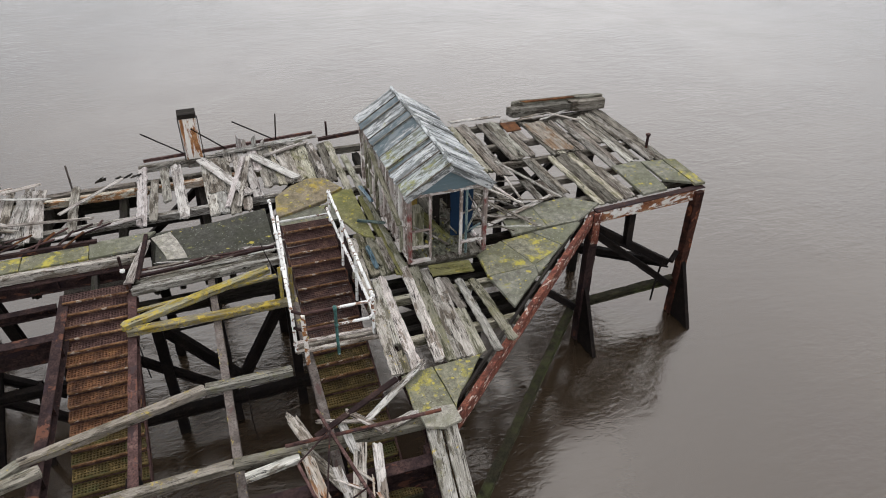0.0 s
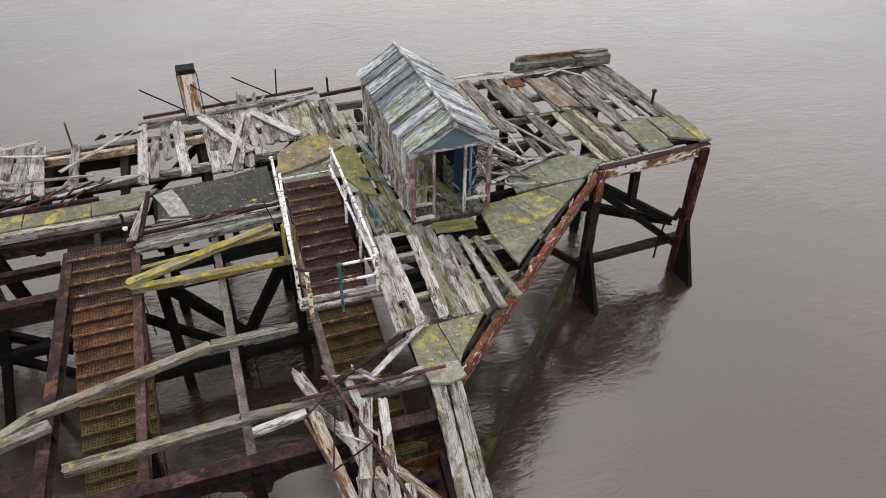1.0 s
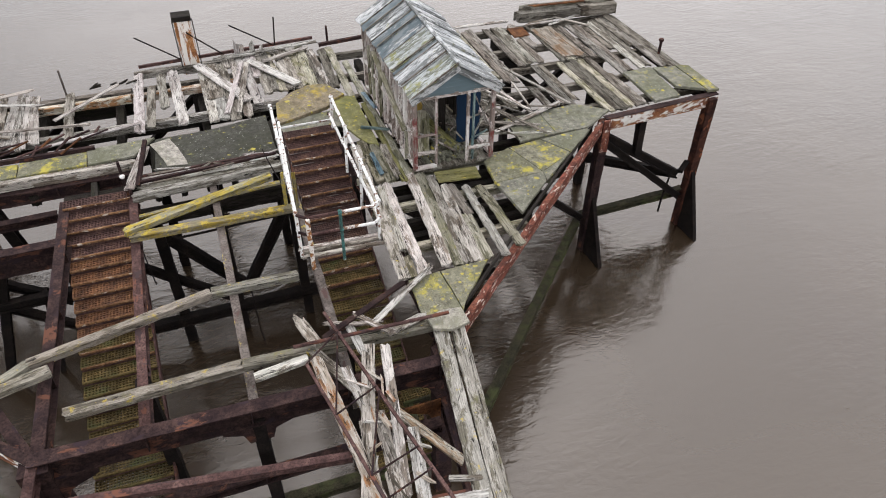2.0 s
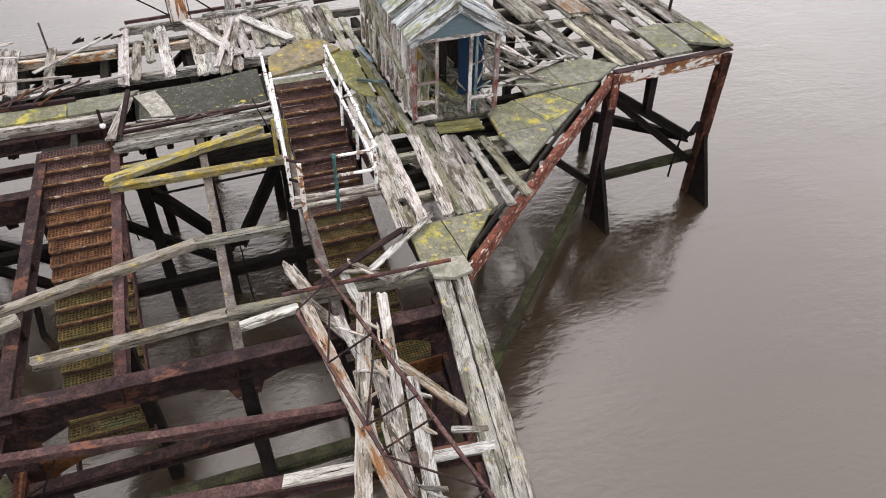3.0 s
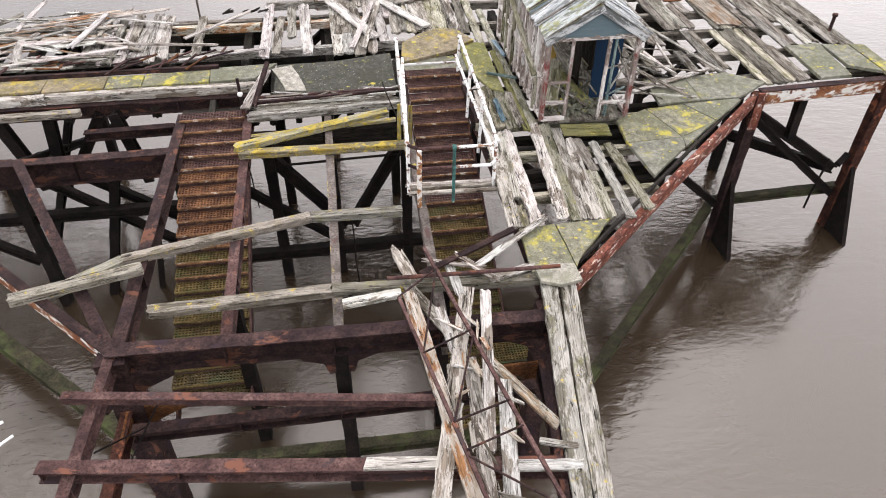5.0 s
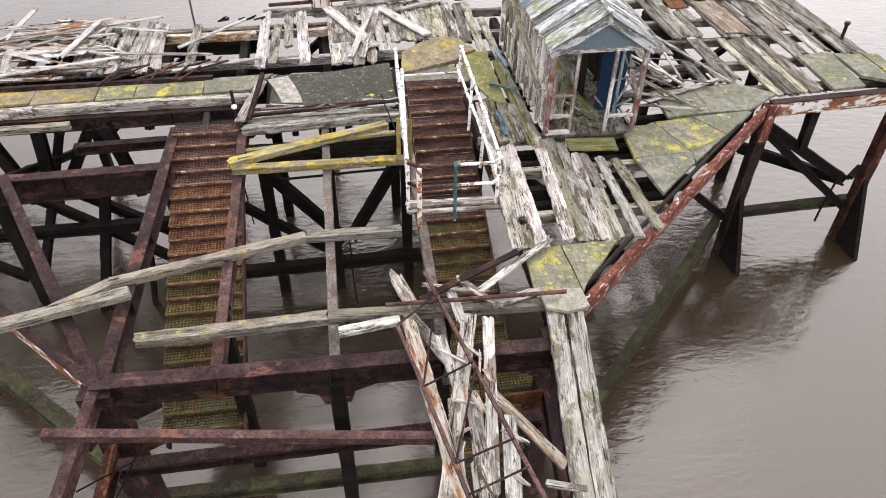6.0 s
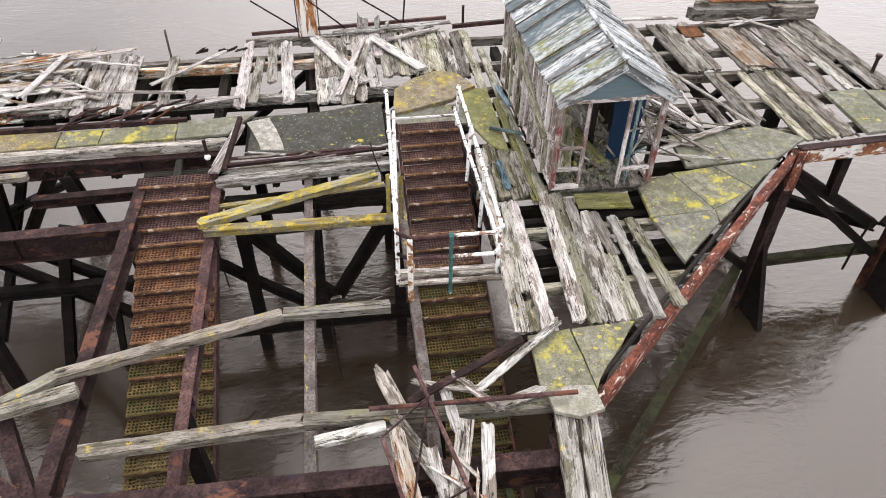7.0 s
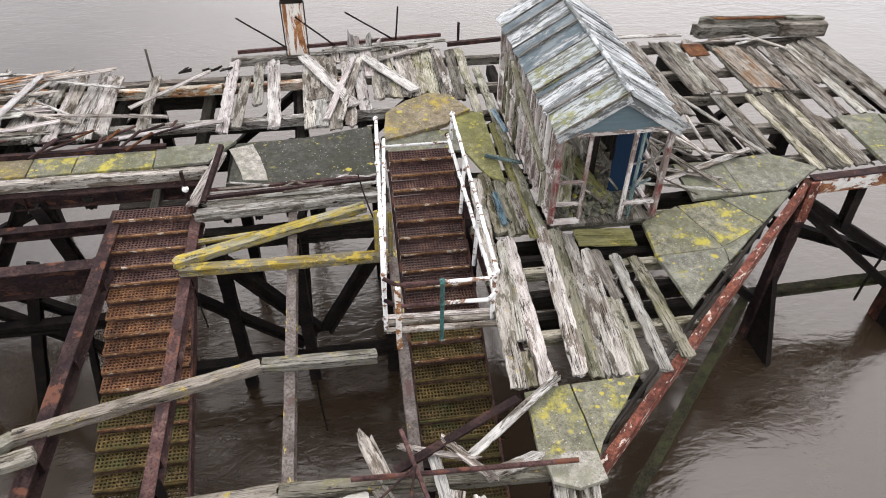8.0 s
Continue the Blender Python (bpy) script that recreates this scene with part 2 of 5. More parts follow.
M["pipe"] = rusty("flaking_white_pipe", (0.09, 0.045, 0.03), (0.22, 0.12, 0.08), (0.32, 0.2, 0.14), ((0.68, 0.67, 0.64), (0.72, 0.71, 0.68)), 0.68, 0.0, 4.0)
M["pipe_yellow"] = rusty("lichened_pipe", (0.11, 0.06, 0.02), (0.28, 0.19, 0.04), (0.45, 0.34, 0.10), ((0.66, 0.64, 0.58),), 0.45, 0.0, 7.0)
M["pipe_teal"] = rusty("teal_pipe", (0.05, 0.07, 0.06), (0.08, 0.22, 0.20), (0.16, 0.34, 0.31), ((0.45, 0.5, 0.47),), 0.1)
M["column"] = rusty("white_rust_streaked_column", (0.16, 0.06, 0.025), (0.33, 0.15, 0.06), (0.5, 0.3, 0.16), ((0.60, 0.55, 0.49), (0.64, 0.60, 0.55)), 0.5, 0.0, 2.3, (2.2, 2.2, 0.22))


def slab_mat(name, base, lichen, spots, crust=(0.265, 0.25, 0.06)):
    k = Mat(name, 0.92)
    a = k.noise(6.0, (1, 1, 1), 9, 0.78)
    fine = k.noise(38.0, (1, 1, 1), 4, 0.7)
    c = k.ramp(a, (0.32, tuple(0.45 * v for v in base)), (0.50, base), (0.66, tuple(1.7 * v for v in base)))
    c = k.mix(k.ramp(fine, (0.36, 0.75), (0.50, 0.0)), c, tuple(0.35 * v for v in base))
    big = k.noise(0.9, (1, 1, 1), 5, 0.65)
    c = k.mix(k.ramp(big, (0.42, 0.0), (0.62, 0.7)), c, (base[0] * 0.62, base[1] * 0.66, base[2] * 0.5))
    pale = k.noise(1.9, (1, 1, 1), 6, 0.7)
    c = k.mix(k.ramp(pale, (0.56, 0.0), (0.66, 0.6)), c, tuple(1.55 * v for v in base))
    y = k.noise(2.1, (1, 1, 1), 9, 0.76)
    c = k.mix(k.ramp(y, (0.65 - 0.22 * lichen, 0.0), (0.76 - 0.22 * lichen, 0.85)), c, crust)
    gate = k.ramp(k.noise(1.7), (0.56 - 0.1 * spots, 0.0), (0.60 - 0.1 * spots, 1.0))
    for size in (4.6, 9.0):
        p, tone = k.spots(size, distort=0.35)
        n = k.t.nodes.new("ShaderNodeMath")
        n.operation = "SUBTRACT"
        k.t.links.new(p, n.inputs[0])
        k.t.links.new(k.times(k.ramp(tone, (0.40, 0.0), (1.0, 0.34)), 1.0), n.inputs[1])
        c = k.mix(k.times(k.ramp(n.outputs[0], (0.0, 0.9), (0.12, 0.0)), gate), c, (0.35, 0.295, 0.06))
    w, tone = k.spots(11.0, distort=0.2)
    c = k.mix(k.ramp(w, (0.10, 0.6), (0.15, 0.0)), c, (0.40, 0.40, 0.36))
    return k.done(c, a, 0.5, 0.008)


M["slab"] = slab_mat("lichened_slab", (0.161, 0.155, 0.124), 0.32, 0.5)
M["slab_yellow"] = slab_mat("yellow_lichened_slab", (0.161, 0.152, 0.110), 0.62, 1.5, (0.37, 0.32, 0.05))
M["slab_dark"] = slab_mat("dark_mossy_slab", (0.055, 0.053, 0.044), 0.25, -0.2)
M["slab_green"] = slab_mat("green_mossy_slab", (0.19, 0.18, 0.085), 0.5, 0.8)
M["slab_moss"] = slab_mat("orange_lichened_slab", (0.19, 0.155, 0.105), 0.60, 0.8, (0.34, 0.25, 0.04))
M["slab_pale"] = slab_mat("pale_worn_slab", (0.27, 0.25, 0.215), 0.2, -0.2)

k = Mat("muddy_water", 0.08)
k.vec = k.t.nodes["Texture Coordinate"].outputs["Object"]
wide = k.noise(0.10, (1, 1, 1), 4, 0.5)
col = k.ramp(wide, (0.35, (0.031, 0.0205, 0.0125)), (0.65, (0.043, 0.030, 0.0185)))
w1 = k.noise(0.55, (1.0, 2.2, 1), 4, 0.55, 1.2)
w2 = k.noise(3.0, (1.0, 1.9, 1), 4, 0.5, 0.6)
calm = k.ramp(k.noise(0.13, (1, 1, 1), 3, 0.5), (0.38, 0.25), (0.62, 1.0))
h = k.mix(1.0, k.mix(0.42, w1, w2), calm, "MULTIPLY")
k.b.inputs["IOR"].default_value = 1.65
k.b.inputs["Specular Tint"].default_value = (1.0, 0.945, 0.885, 1)
M["water"] = k.done(col, h, 0.27, 0.20, k.ramp(k.noise(0.35), (0.35, 0.12), (0.7, 0.22)))


# ---- building helpers ----
def thing(name, loc=(0, 0, 0), label="", category="", group="", kind=""):
    ob = new(name)
    ob.location = loc
    ob.empty_display_size = 0.2
    return tagged(ob, label, category, group, kind)


def put(ob, m, parent=None):
    if parent is not None:
        ob.parent = parent
        base = Matrix.Translation(parent.location) if parent.parent is None else Matrix.Translation(parent.parent.location) @ parent.matrix_basis
        m = base.inverted() @ m
    ob.matrix_basis = m
    return ob


def part(name, bm, material, parent=None, label="", m=Matrix()):
    me = bpy.data.meshes.new(name)
    bm.normal_update()
    bm.to_mesh(me)
    bm.free()
    me.materials.append(M[material] if isinstance(material, str) else material)
    ob = new(name, me)
    put(ob, m, parent)
    if label:
        ob["label"] = label
    return ob


def along(a, b, roll=0.0):
    """A pose at a with x towards b and z as far up as it goes."""
    a, b = Vector(a), Vector(b)
    x = (b - a).normalized()
    up = Vector((0, 0, 1)) if abs(x.z) < 0.95 else Vector((0, 1, 0))
    y = up.cross(x).normalized()
    z = x.cross(y)
    m = Matrix((x, y, z)).transposed().to_4x4()
    return Matrix.Translation(a) @ m @ Matrix.Rotation(radians(roll), 4, "X"), (b - a).length


def timber_mesh(length, w, t, jag=0.06, wear=0.5, seed=0, cols=5, sag=0.0):
    """A worn board along x, its top at z = 0, with splintered ends and eaten edges."""
    rng = random.Random(seed * 7919 + int(length * 1000))
    bm = bmesh.new()
    n = max(3, min(48, int(length / 0.11)))
    ends = [[rng.uniform(-1, 0.4) * jag * (2.2 if rng.random() < 0.25 else 1.0) for _ in range(cols)] for _ in range(2)]
    rings = []
    ph = rng.uniform(0, 50)
    for i in range(n + 1):
        u = i / n
        x = u * length
        half = w / 2 * (1 + wear * 0.05 * noise.noise((x * 1.7 + ph, 3.1, 0)))
        drift = wear * 0.05 * w * noise.noise((x * 0.8 + ph, 7.7, 0))
        dz = -sag * 4 * u * (1 - u) + wear * 0.05 * t * noise.noise((x * 1.3, ph, 1))
        ring = []
        for side in (1, -1):
            for j in range(cols):
                c = j if side == 1 else cols - 1 - j
                v = -1 + 2 * c / (cols - 1)
                edge = 1.0 if abs(v) == 1 else 0.0
                y = v * half + drift
                bite = edge * wear * w * (0.13 * max(0.0, noise.noise((x * 2.9 + ph, v * 3, 5))) + 0.10 * max(0.0, noise.noise((x * 9.1 + ph, v * 5, 8))) + 0.32 * max(0.0, noise.noise((x * 1.25 + ph, v * 4, 11)) - 0.25) + 0.10 * max(0.0, noise.noise((x * 17 + ph, v * 6, 14)) - 0.1))
                y -= bite * v
                if side == 1:
                    z = dz - edge * min(0.18 * t, 0.012) - wear * 0.10 * min(t, 0.1) * abs(noise.noise((x * 2.1, v * 9 + ph, 2)))
                else:
                    z = dz - t + edge * min(0.15 * t, 0.01)
                px = x
                if i == 0:
                    px -= ends[0][c]
                if i == n:
                    px += ends[1][c]
                ring.append(bm.verts.new((px, y, z)))
        rings.append(ring)
    k2 = 2 * cols
    for r0, r1 in zip(rings, rings[1:]):
        for j in range(k2):
            bm.faces.new((r0[j], r0[(j + 1) % k2], r1[(j + 1) % k2], r1[j]))
    bm.faces.new(rings[0][::-1])
    bm.faces.new(rings[-1])
    bmesh.ops.recalc_face_normals(bm, faces=bm.faces)
    return bm


SEED = [1]


def timber(name, a, b, w, t, material, parent=None, label="", category="", group="", jag=0.05, wear=0.6, roll=0.0, sag=0.0, kind=""):
    """One board or beam; a and b are the ends of the middle of its top face."""
    SEED[0] += 1
    m, length = along(a, b, roll)
    ob = part(name, timber_mesh(length, w, t, jag, wear, SEED[0], 5, sag), material, parent, label, m)
    if parent is None:
        tagged(ob, label, category or "timber", group, kind)
    return ob


def box(bm, lo, hi, m=Matrix()):
    v = [bm.verts.new(m @ Vector((x, y, z))) for x in (lo[0], hi[0]) for y in (lo[1], hi[1]) for z in (lo[2], hi[2])]
    for f in ((0, 1, 3, 2), (4, 6, 7, 5), (0, 4, 5, 1), (2, 3, 7, 6), (0, 2, 6, 4), (1, 5, 7, 3)):
        bm.faces.new([v[i] for i in f])


def profile(bm, pts, length, seed=0, rough=0.006, m=Matrix()):
    """An extruded outline (y, z) along x, a little eaten by rust."""
    n = max(2, min(24, int(length / 0.3)))
    rings = []
    for i in range(n + 1):
        x = length * i / n
        rings.append([bm.verts.new(m @ Vector((x, y + rough * noise.noise((x * 3, j * 2.3, seed)), z + rough * noise.noise((x * 3, j * 1.7 + 9, seed))))) for j, (y, z) in enumerate(pts)])
    k3 = len(pts)
    for r0, r1 in zip(rings, rings[1:]):
        for j in range(k3):
            bm.faces.new((r0[j], r0[(j + 1) % k3], r1[(j + 1) % k3], r1[j]))
    bm.faces.new(rings[0][::-1])
    bm.faces.new(rings[-1])
    bmesh.ops.recalc_face_normals(bm, faces=bm.faces)


def i_shape(w, h, f=0.03, g=0.02):
    a, b = w / 2, g / 2
    return [(-a, 0), (a, 0), (a, -f), (b, -f), (b, -h + f), (a, -h + f), (a, -h), (-a, -h), (-a, -h + f), (-b, -h + f), (-b, -f), (-a, -f)]


def l_shape(w, h, f=0.018):
    return [(-w / 2, 0), (w / 2, 0), (w / 2, -f), (-w / 2 + f, -f), (-w / 2 + f, -h), (-w / 2, -h)]


def steel(name, a, b, shape, material, parent=None, label="", category="steel beam", group="", roll=0.0, rough=0.008):
    SEED[0] += 1
    m, length = along(a, b, roll)
    if name == "steel_angle" and parent is None:
        root = thing(name, a, label, category, group)
        w, f, h = 2 * shape[1][0], -shape[2][1], -shape[4][1]
        for leg, pts in (("flat_leg", [(-w / 2, 0), (w / 2, 0), (w / 2, -f), (-w / 2, -f)]), ("upright_leg", [(-w / 2, -f), (-w / 2 + f, -f), (-w / 2 + f, -h), (-w / 2, -h)])):
            bm = bmesh.new()
            profile(bm, pts, length, SEED[0], rough * 0.6)
            part(leg, bm, material, root, "", m)
        return root
    bm = bmesh.new()
    profile(bm, shape, length, SEED[0], rough)
    ob = part(name, bm, material, parent, label, m)
    if parent is None:
        tagged(ob, label, category, group)
    return ob


def tube(bm, a, b, r, sides=8, wob=0.0):
    m, length = along(a, b)
    n = max(1, int(length / 0.35)) if wob else 1
    rings = []
    for i in range(n + 1):
        x = length * i / n
        dy, dz = (wob * noise.noise((x, 1, length)), wob * noise.noise((x, 5, length))) if wob else (0, 0)
        rings.append([bm.verts.new(m @ Vector((x, dy + r * math.cos(2 * math.pi * j / sides), dz + r * math.sin(2 * math.pi * j / sides)))) for j in range(sides)])
    for r0, r1 in zip(rings, rings[1:]):
        for j in range(sides):
            bm.faces.new((r0[j], r0[(j + 1) % sides], r1[(j + 1) % sides], r1[j]))
    bm.faces.new(rings[0][::-1])
    bm.faces.new(rings[-1])
    bmesh.ops.recalc_face_normals(bm, faces=bm.faces)


def pipe(name, a, b, r, material, parent=None, label="", wob=0.0, category="rod", group=""):
    bm = bmesh.new()
    tube(bm, a, b, r, 8, wob)
    ob = part(name, bm, material, parent, label)
    if parent is None:
        tagged(ob, label, category, group)
    return ob


def slab(name, pts, z, t, material, parent=None, label="", tilt=0.0):
    """A flat cast slab with a slightly chipped outline and a chamfered top edge."""
    SEED[0] += 1
    rng = random.Random(SEED[0])
    out = []
    for i, p in enumerate(pts):
        q = pts[(i + 1) % len(pts)]
        d = math.dist(p, q)
        n = max(1, int(d / 0.25))
        for k4 in range(n):
            u = k4 / n
            out.append((p[0] + (q[0] - p[0]) * u + rng.uniform(-0.012, 0.012), p[1] + (q[1] - p[1]) * u + rng.uniform(-0.012, 0.012)))
    cx, cy = sum(p[0] for p in out) / len(out), sum(p[1] for p in out) / len(out)
    bm = bmesh.new()
    zz = lambda x: tilt * (x - cx)
    lay = [[bm.verts.new((cx + (x - cx) * s, cy + (y - cy) * s, z + dz + zz(x))) for x, y in out] for s, dz in ((1, -t), (1, -0.012), (0.985, 0))]
    n = len(out)
    for r0, r1 in zip(lay, lay[1:]):
        for j in range(n):
            bm.faces.new((r0[j], r0[(j + 1) % n], r1[(j + 1) % n], r1[j]))
    bm.faces.new(lay[0][::-1])
    bm.faces.new(lay[-1])
    bmesh.ops.recalc_face_normals(bm, faces=bm.faces)
    return part(name, bm, material, parent, label)


R = random.Random(11)

# ---- the sea ----
bm = bmesh.new()
bmesh.ops.create_grid(bm, x_segments=8, y_segments=8, size=3000, matrix=Matrix.Translation((0, 0, WATER_Z)))
sea = part("water", bm, "water")
tagged(sea, "still muddy grey-brown estuary water with faint ripples", "water", kind="structure")


def bent(name, pts, w, t, material, label, category="timber", group="", **kw):
    """A broken timber whose pieces still lie end to end."""
    if len(pts) == 2:
        return timber(name, pts[0], pts[1], w, t, material, None, label, category, group, **kw)
    root = thing(name, pts[0], label, category, group)
    for a, b in zip(pts, pts[1:]):
        timber("piece", a, b, w, t, material, root, **kw)
    return root


# ---- girders ----
def girder(a, b, w, h, material, label, group="girders of the pier", face=None):
    """A built-up girder: two flange plates and a web, the web flush with one side where face is -1 or 1."""
    root = thing("steel_girder", a, label, "girder", group)
    f = 0.03
    o = (face or 0) * (w / 2 - 0.012)
    plate = lambda y0, y1, z0, z1: [(y0, z1), (y1, z1), (y1, z0), (y0, z0)]
    steel("top_flange", a, b, plate(-w / 2, w / 2, -f, 0.0), material if face is None or material == "fascia" else "rust", root, rough=0.012)
    web = steel("web", a, b, plate(o - 0.012, o + 0.012, -h + f, -f), material, root)
    steel("bottom_flange", a, b, plate(-w / 2, w / 2, -h, -h + f), material, root, rough=0.012)
    if face is None:
        m, length = along(a, b)
        n = max(1, int(length / 1.6))
        for i in range(n + 1):
            bm = bmesh.new()
            x = 0.05 + (length - 0.1) * i / n
            box(bm, (x - 0.01, -w * 0.42, -h + f), (x + 0.01, w * 0.42, -f))
            part("stiffener", bm, material, web, "", m)
    return root


girder((3.45, 8.50, -0.10), (9.75, 14.25, -0.10), 0.13, 0.33, "fascia", "edge girder with flaking red and white paint over rust", face=-1)
girder((9.75, 14.20, -0.04), (13.5, 14.42, -0.04), 0.20, 0.36, "fascia_white", "edge girder with white paint flaking off orange rust", face=-1)
girder((-3.95, 7.95, -0.16), (-9.8, 13.7, -0.16), 0.16, 0.28, "fascia_white", "edge girder with white paint flaking off orange rust", face=1)
girder((-4.0, 7.95, -0.10), (2.75, 7.75, -0.10), 0.26, 0.42, "rust", "heavy cross girder of purple-brown rusted steel")
girder((-0.53, 14.9, -0.30), (-0.55, 7.9, -0.42), 0.16, 0.30, "rust_lichen", "narrow lichened girder running under loose timbers")
girder((-3.82, 15.3, -0.30), (-3.95, 8.0, -0.30), 0.22, 0.36, "rust", "rusted side girder beside the perforated staircase")
girder((-9.8, 13.75, -0.35), (-3.95, 13.85, -0.35), 0.26, 0.58, "rust", "heavy rusted girder in the open framework")
girder((-6.95, 13.7, -0.30), (-4.0, 8.05, -0.25), 0.2, 0.30, "rust", "rusted raking girder joining the corner of the frame")
girder((2.95, 8.5, -0.12), (2.30, 3.6, -0.12), 0.24, 0.40, "rust", "rusted girder carrying long gangway planks")
girder((1.28, 15.4, -0.35), (1.15, 7.7, -0.45), 0.16, 0.30, "rust_lichen", "narrow lichened girder beside the guarded staircase")
girder((2.82, 15.6, -0.14), (2.95, 8.6, -0.14), 0.18, 0.36, "rust", "rusted girder under the plank edge")
girder((13.4, 14.45, -0.12), (13.5, 20.6, -0.12), 0.2, 0.34, "rust", "rusted edge girder under deck planks")
steel("steel_angle", (-4.4, 7.1, 0.0), (0.75, 6.32, 0.0), l_shape(0.13, 0.13), "rust_pale", None, "loose red-brown angle bar lying across girders", "angle bar")
girder((-4.45, 6.0, -0.05), (2.6, 5.05, -0.05), 0.20, 0.24, "rust_pale", "dusty red-brown cross girder")
girder((-3.85, 7.36, -1.30), (2.6, 7.34, -1.30), 0.20, 0.24, "rust", "lower cross girder of rusted steel")
girder((-3.95, 8.0, -0.16), (-4.2, 3.4, -0.16), 0.16, 0.28, "rust_pale", "rusted girder running out from the frame corner")
girder((-3.98, 7.9, -1.30), (-4.05, 3.6, -1.30), 0.18, 0.30, "rust_red", "lower red-rusted girder running out from the frame corner")
girder((2.9, 8.3, -1.30), (2.35, 3.6, -1.30), 0.18, 0.30, "rust", "lower rusted girder under the gangway")
timber("rotten_kerb", (3.60, 8.86, -0.02), (9.58, 14.32, -0.02), 0.06, 0.10, "black", None, "rotten black timber strip along the edge girder", "timber", jag=0.1)
timber("timber_board", (-0.3, 5.42, 0.02), (0.85, 5.28, 0.02), 0.18, 0.07, "bleached", None, "short pale board nailed along a rusted girder", "board")
timber("timber_board", (1.55, 5.12, 0.03), (2.5, 5.0, 0.03), 0.16, 0.07, "bleached", None, "short bleached board under the gangway", "board")
timber("timber_board", (2.02, 5.42, 0.04), (2.5, 5.26, 0.04), 0.10, 0.05, "bleached", None, "short bleached offcut beside the gangway", "board")

# ---- loose and fixed timbers over the open bay ----
bent("lichened_beam", [(-5.35, 9.42, -0.17), (-4.2, 10.2, -0.18), (-0.95, 11.05, -0.22), (0.78, 11.0, -0.22)], 0.20, 0.16, "lichen", "long cracked beam spotted with grey lichen across the bay", "beam", jag=0.02)
timber("broken_beam", (-5.75, 9.25, -0.02), (-3.75, 9.78, -0.02), 0.22, 0.15, "lichen", None, "broken lichened beam end over a rusted girder", "beam")
bent("lichened_beam", [(-3.5, 8.66, 0.0), (-0.6, 8.75, 0.0), (3.1, 8.55, 0.0)], 0.21, 0.16, "lichen", "long lichened beam with mossy cracks across the bay", "beam", jag=0.02)
timber("split_board", (-0.45, 8.38, 0.0), (0.5, 8.5, 0.02), 0.18, 0.10, "bleached", None, "short bleached split board beside the lichened beam", "board")
timber("yellow_beam", (-2.42, 13.3, -0.14), (1.2, 13.2, -0.14), 0.20, 0.16, "yellow", None, "straight beam crusted with yellow lichen", "beam", "yellow beams")
timber("yellow_beam", (-2.5, 13.35, -0.02), (0.85, 14.75, -0.20), 0.19, 0.16, "yellow", None, "slanting beam crusted with yellow lichen", "beam", "yellow beams", roll=8)
timber("cross_beam", (-2.3, 15.02, -0.78), (1.2, 15.02, -0.78), 0.25, 0.42, "black", None, "black rotten beam adding to the shade under the deck", "beam", "beams under the deck", wear=0.9)
timber("yellow_board", (-2.25, 14.2, -0.32), (1.0, 14.5, -0.30), 0.11, 0.08, "yellow", None, "thin yellow-lichened board behind the beams", "board")
timber("timber_sill", (-2.3, 14.78, -0.10), (1.15, 14.98, -0.10), 0.20, 0.20, "grey", None, "bleached front sill of the middle deck", "beam")


# ---- piles and braces ----
def pile(x, y, top, s, material, fin=False, lean=(0, 0)):
    root = thing("pile", (x, y, WATER_Z - 1.0), "dark rusted pier pile standing in the water" + (" with flared fins" if fin else ""), "pile", "piles of the pier")
    bm = bmesh.new()
    m, length = along((x + lean[0], y + lean[1], WATER_Z - 1.0), (x, y, top))
    profile(bm, [(-s / 2, -s / 2), (s / 2, -s / 2), (s / 2, s / 2), (-s / 2, s / 2)], length, R.random() * 50, 0.02)
    part("post", bm, material, root, "", m)
    if fin:
        for dx, dy in fin:
            bm = bmesh.new()
            p = [(0.10, -2.5), (0.20, -2.7), (1.02, -4.62), (1.42, -5.6), (-0.2, -5.6), (-0.15, -2.5)]
            v = []
            nx, ny = -dy, dx
            for o in (-0.06, 0.06):
                v.append([bm.verts.new((x + dx * q + nx * o, y + dy * q + ny * o, z)) for q, z in p])
            for j in range(6):
                bm.faces.new((v[0][j], v[0][(j + 1) % 6], v[1][(j + 1) % 6], v[1][j]))
            bm.faces.new(v[0][::-1])
            bm.faces.new(v[1])
            bmesh.ops.recalc_face_normals(bm, faces=bm.faces)
            part("fin", bm, "wet_iron", root, "wet dark fin plate")
    return root


pile(13.25, 14.3, -0.10, 0.26, "rust_red", ((0.0, -1.0),))
corner = pile(9.72, 14.15, -0.10, 0.26, "rust", ((0.05, -1.0),))
steel("head", (9.72, 14.02, -0.02), (9.73, 14.02, -1.0), [(-0.11, 0.02), (0.11, 0.02), (0.11, -0.04), (-0.11, -0.04)], "fascia", corner, "red flaking head plate", rough=0.03)
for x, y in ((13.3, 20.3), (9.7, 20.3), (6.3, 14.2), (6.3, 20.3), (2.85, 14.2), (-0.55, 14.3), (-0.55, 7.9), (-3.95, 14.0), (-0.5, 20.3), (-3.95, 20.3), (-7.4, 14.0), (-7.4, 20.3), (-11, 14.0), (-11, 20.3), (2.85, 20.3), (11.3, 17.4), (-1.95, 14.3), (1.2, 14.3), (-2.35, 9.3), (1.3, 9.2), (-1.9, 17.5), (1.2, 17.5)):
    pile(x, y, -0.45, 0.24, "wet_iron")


pile(-3.95, 7.95, -0.2, 0.44, "rust")
pile(2.85, 8.0, -0.2, 0.34, "rust")


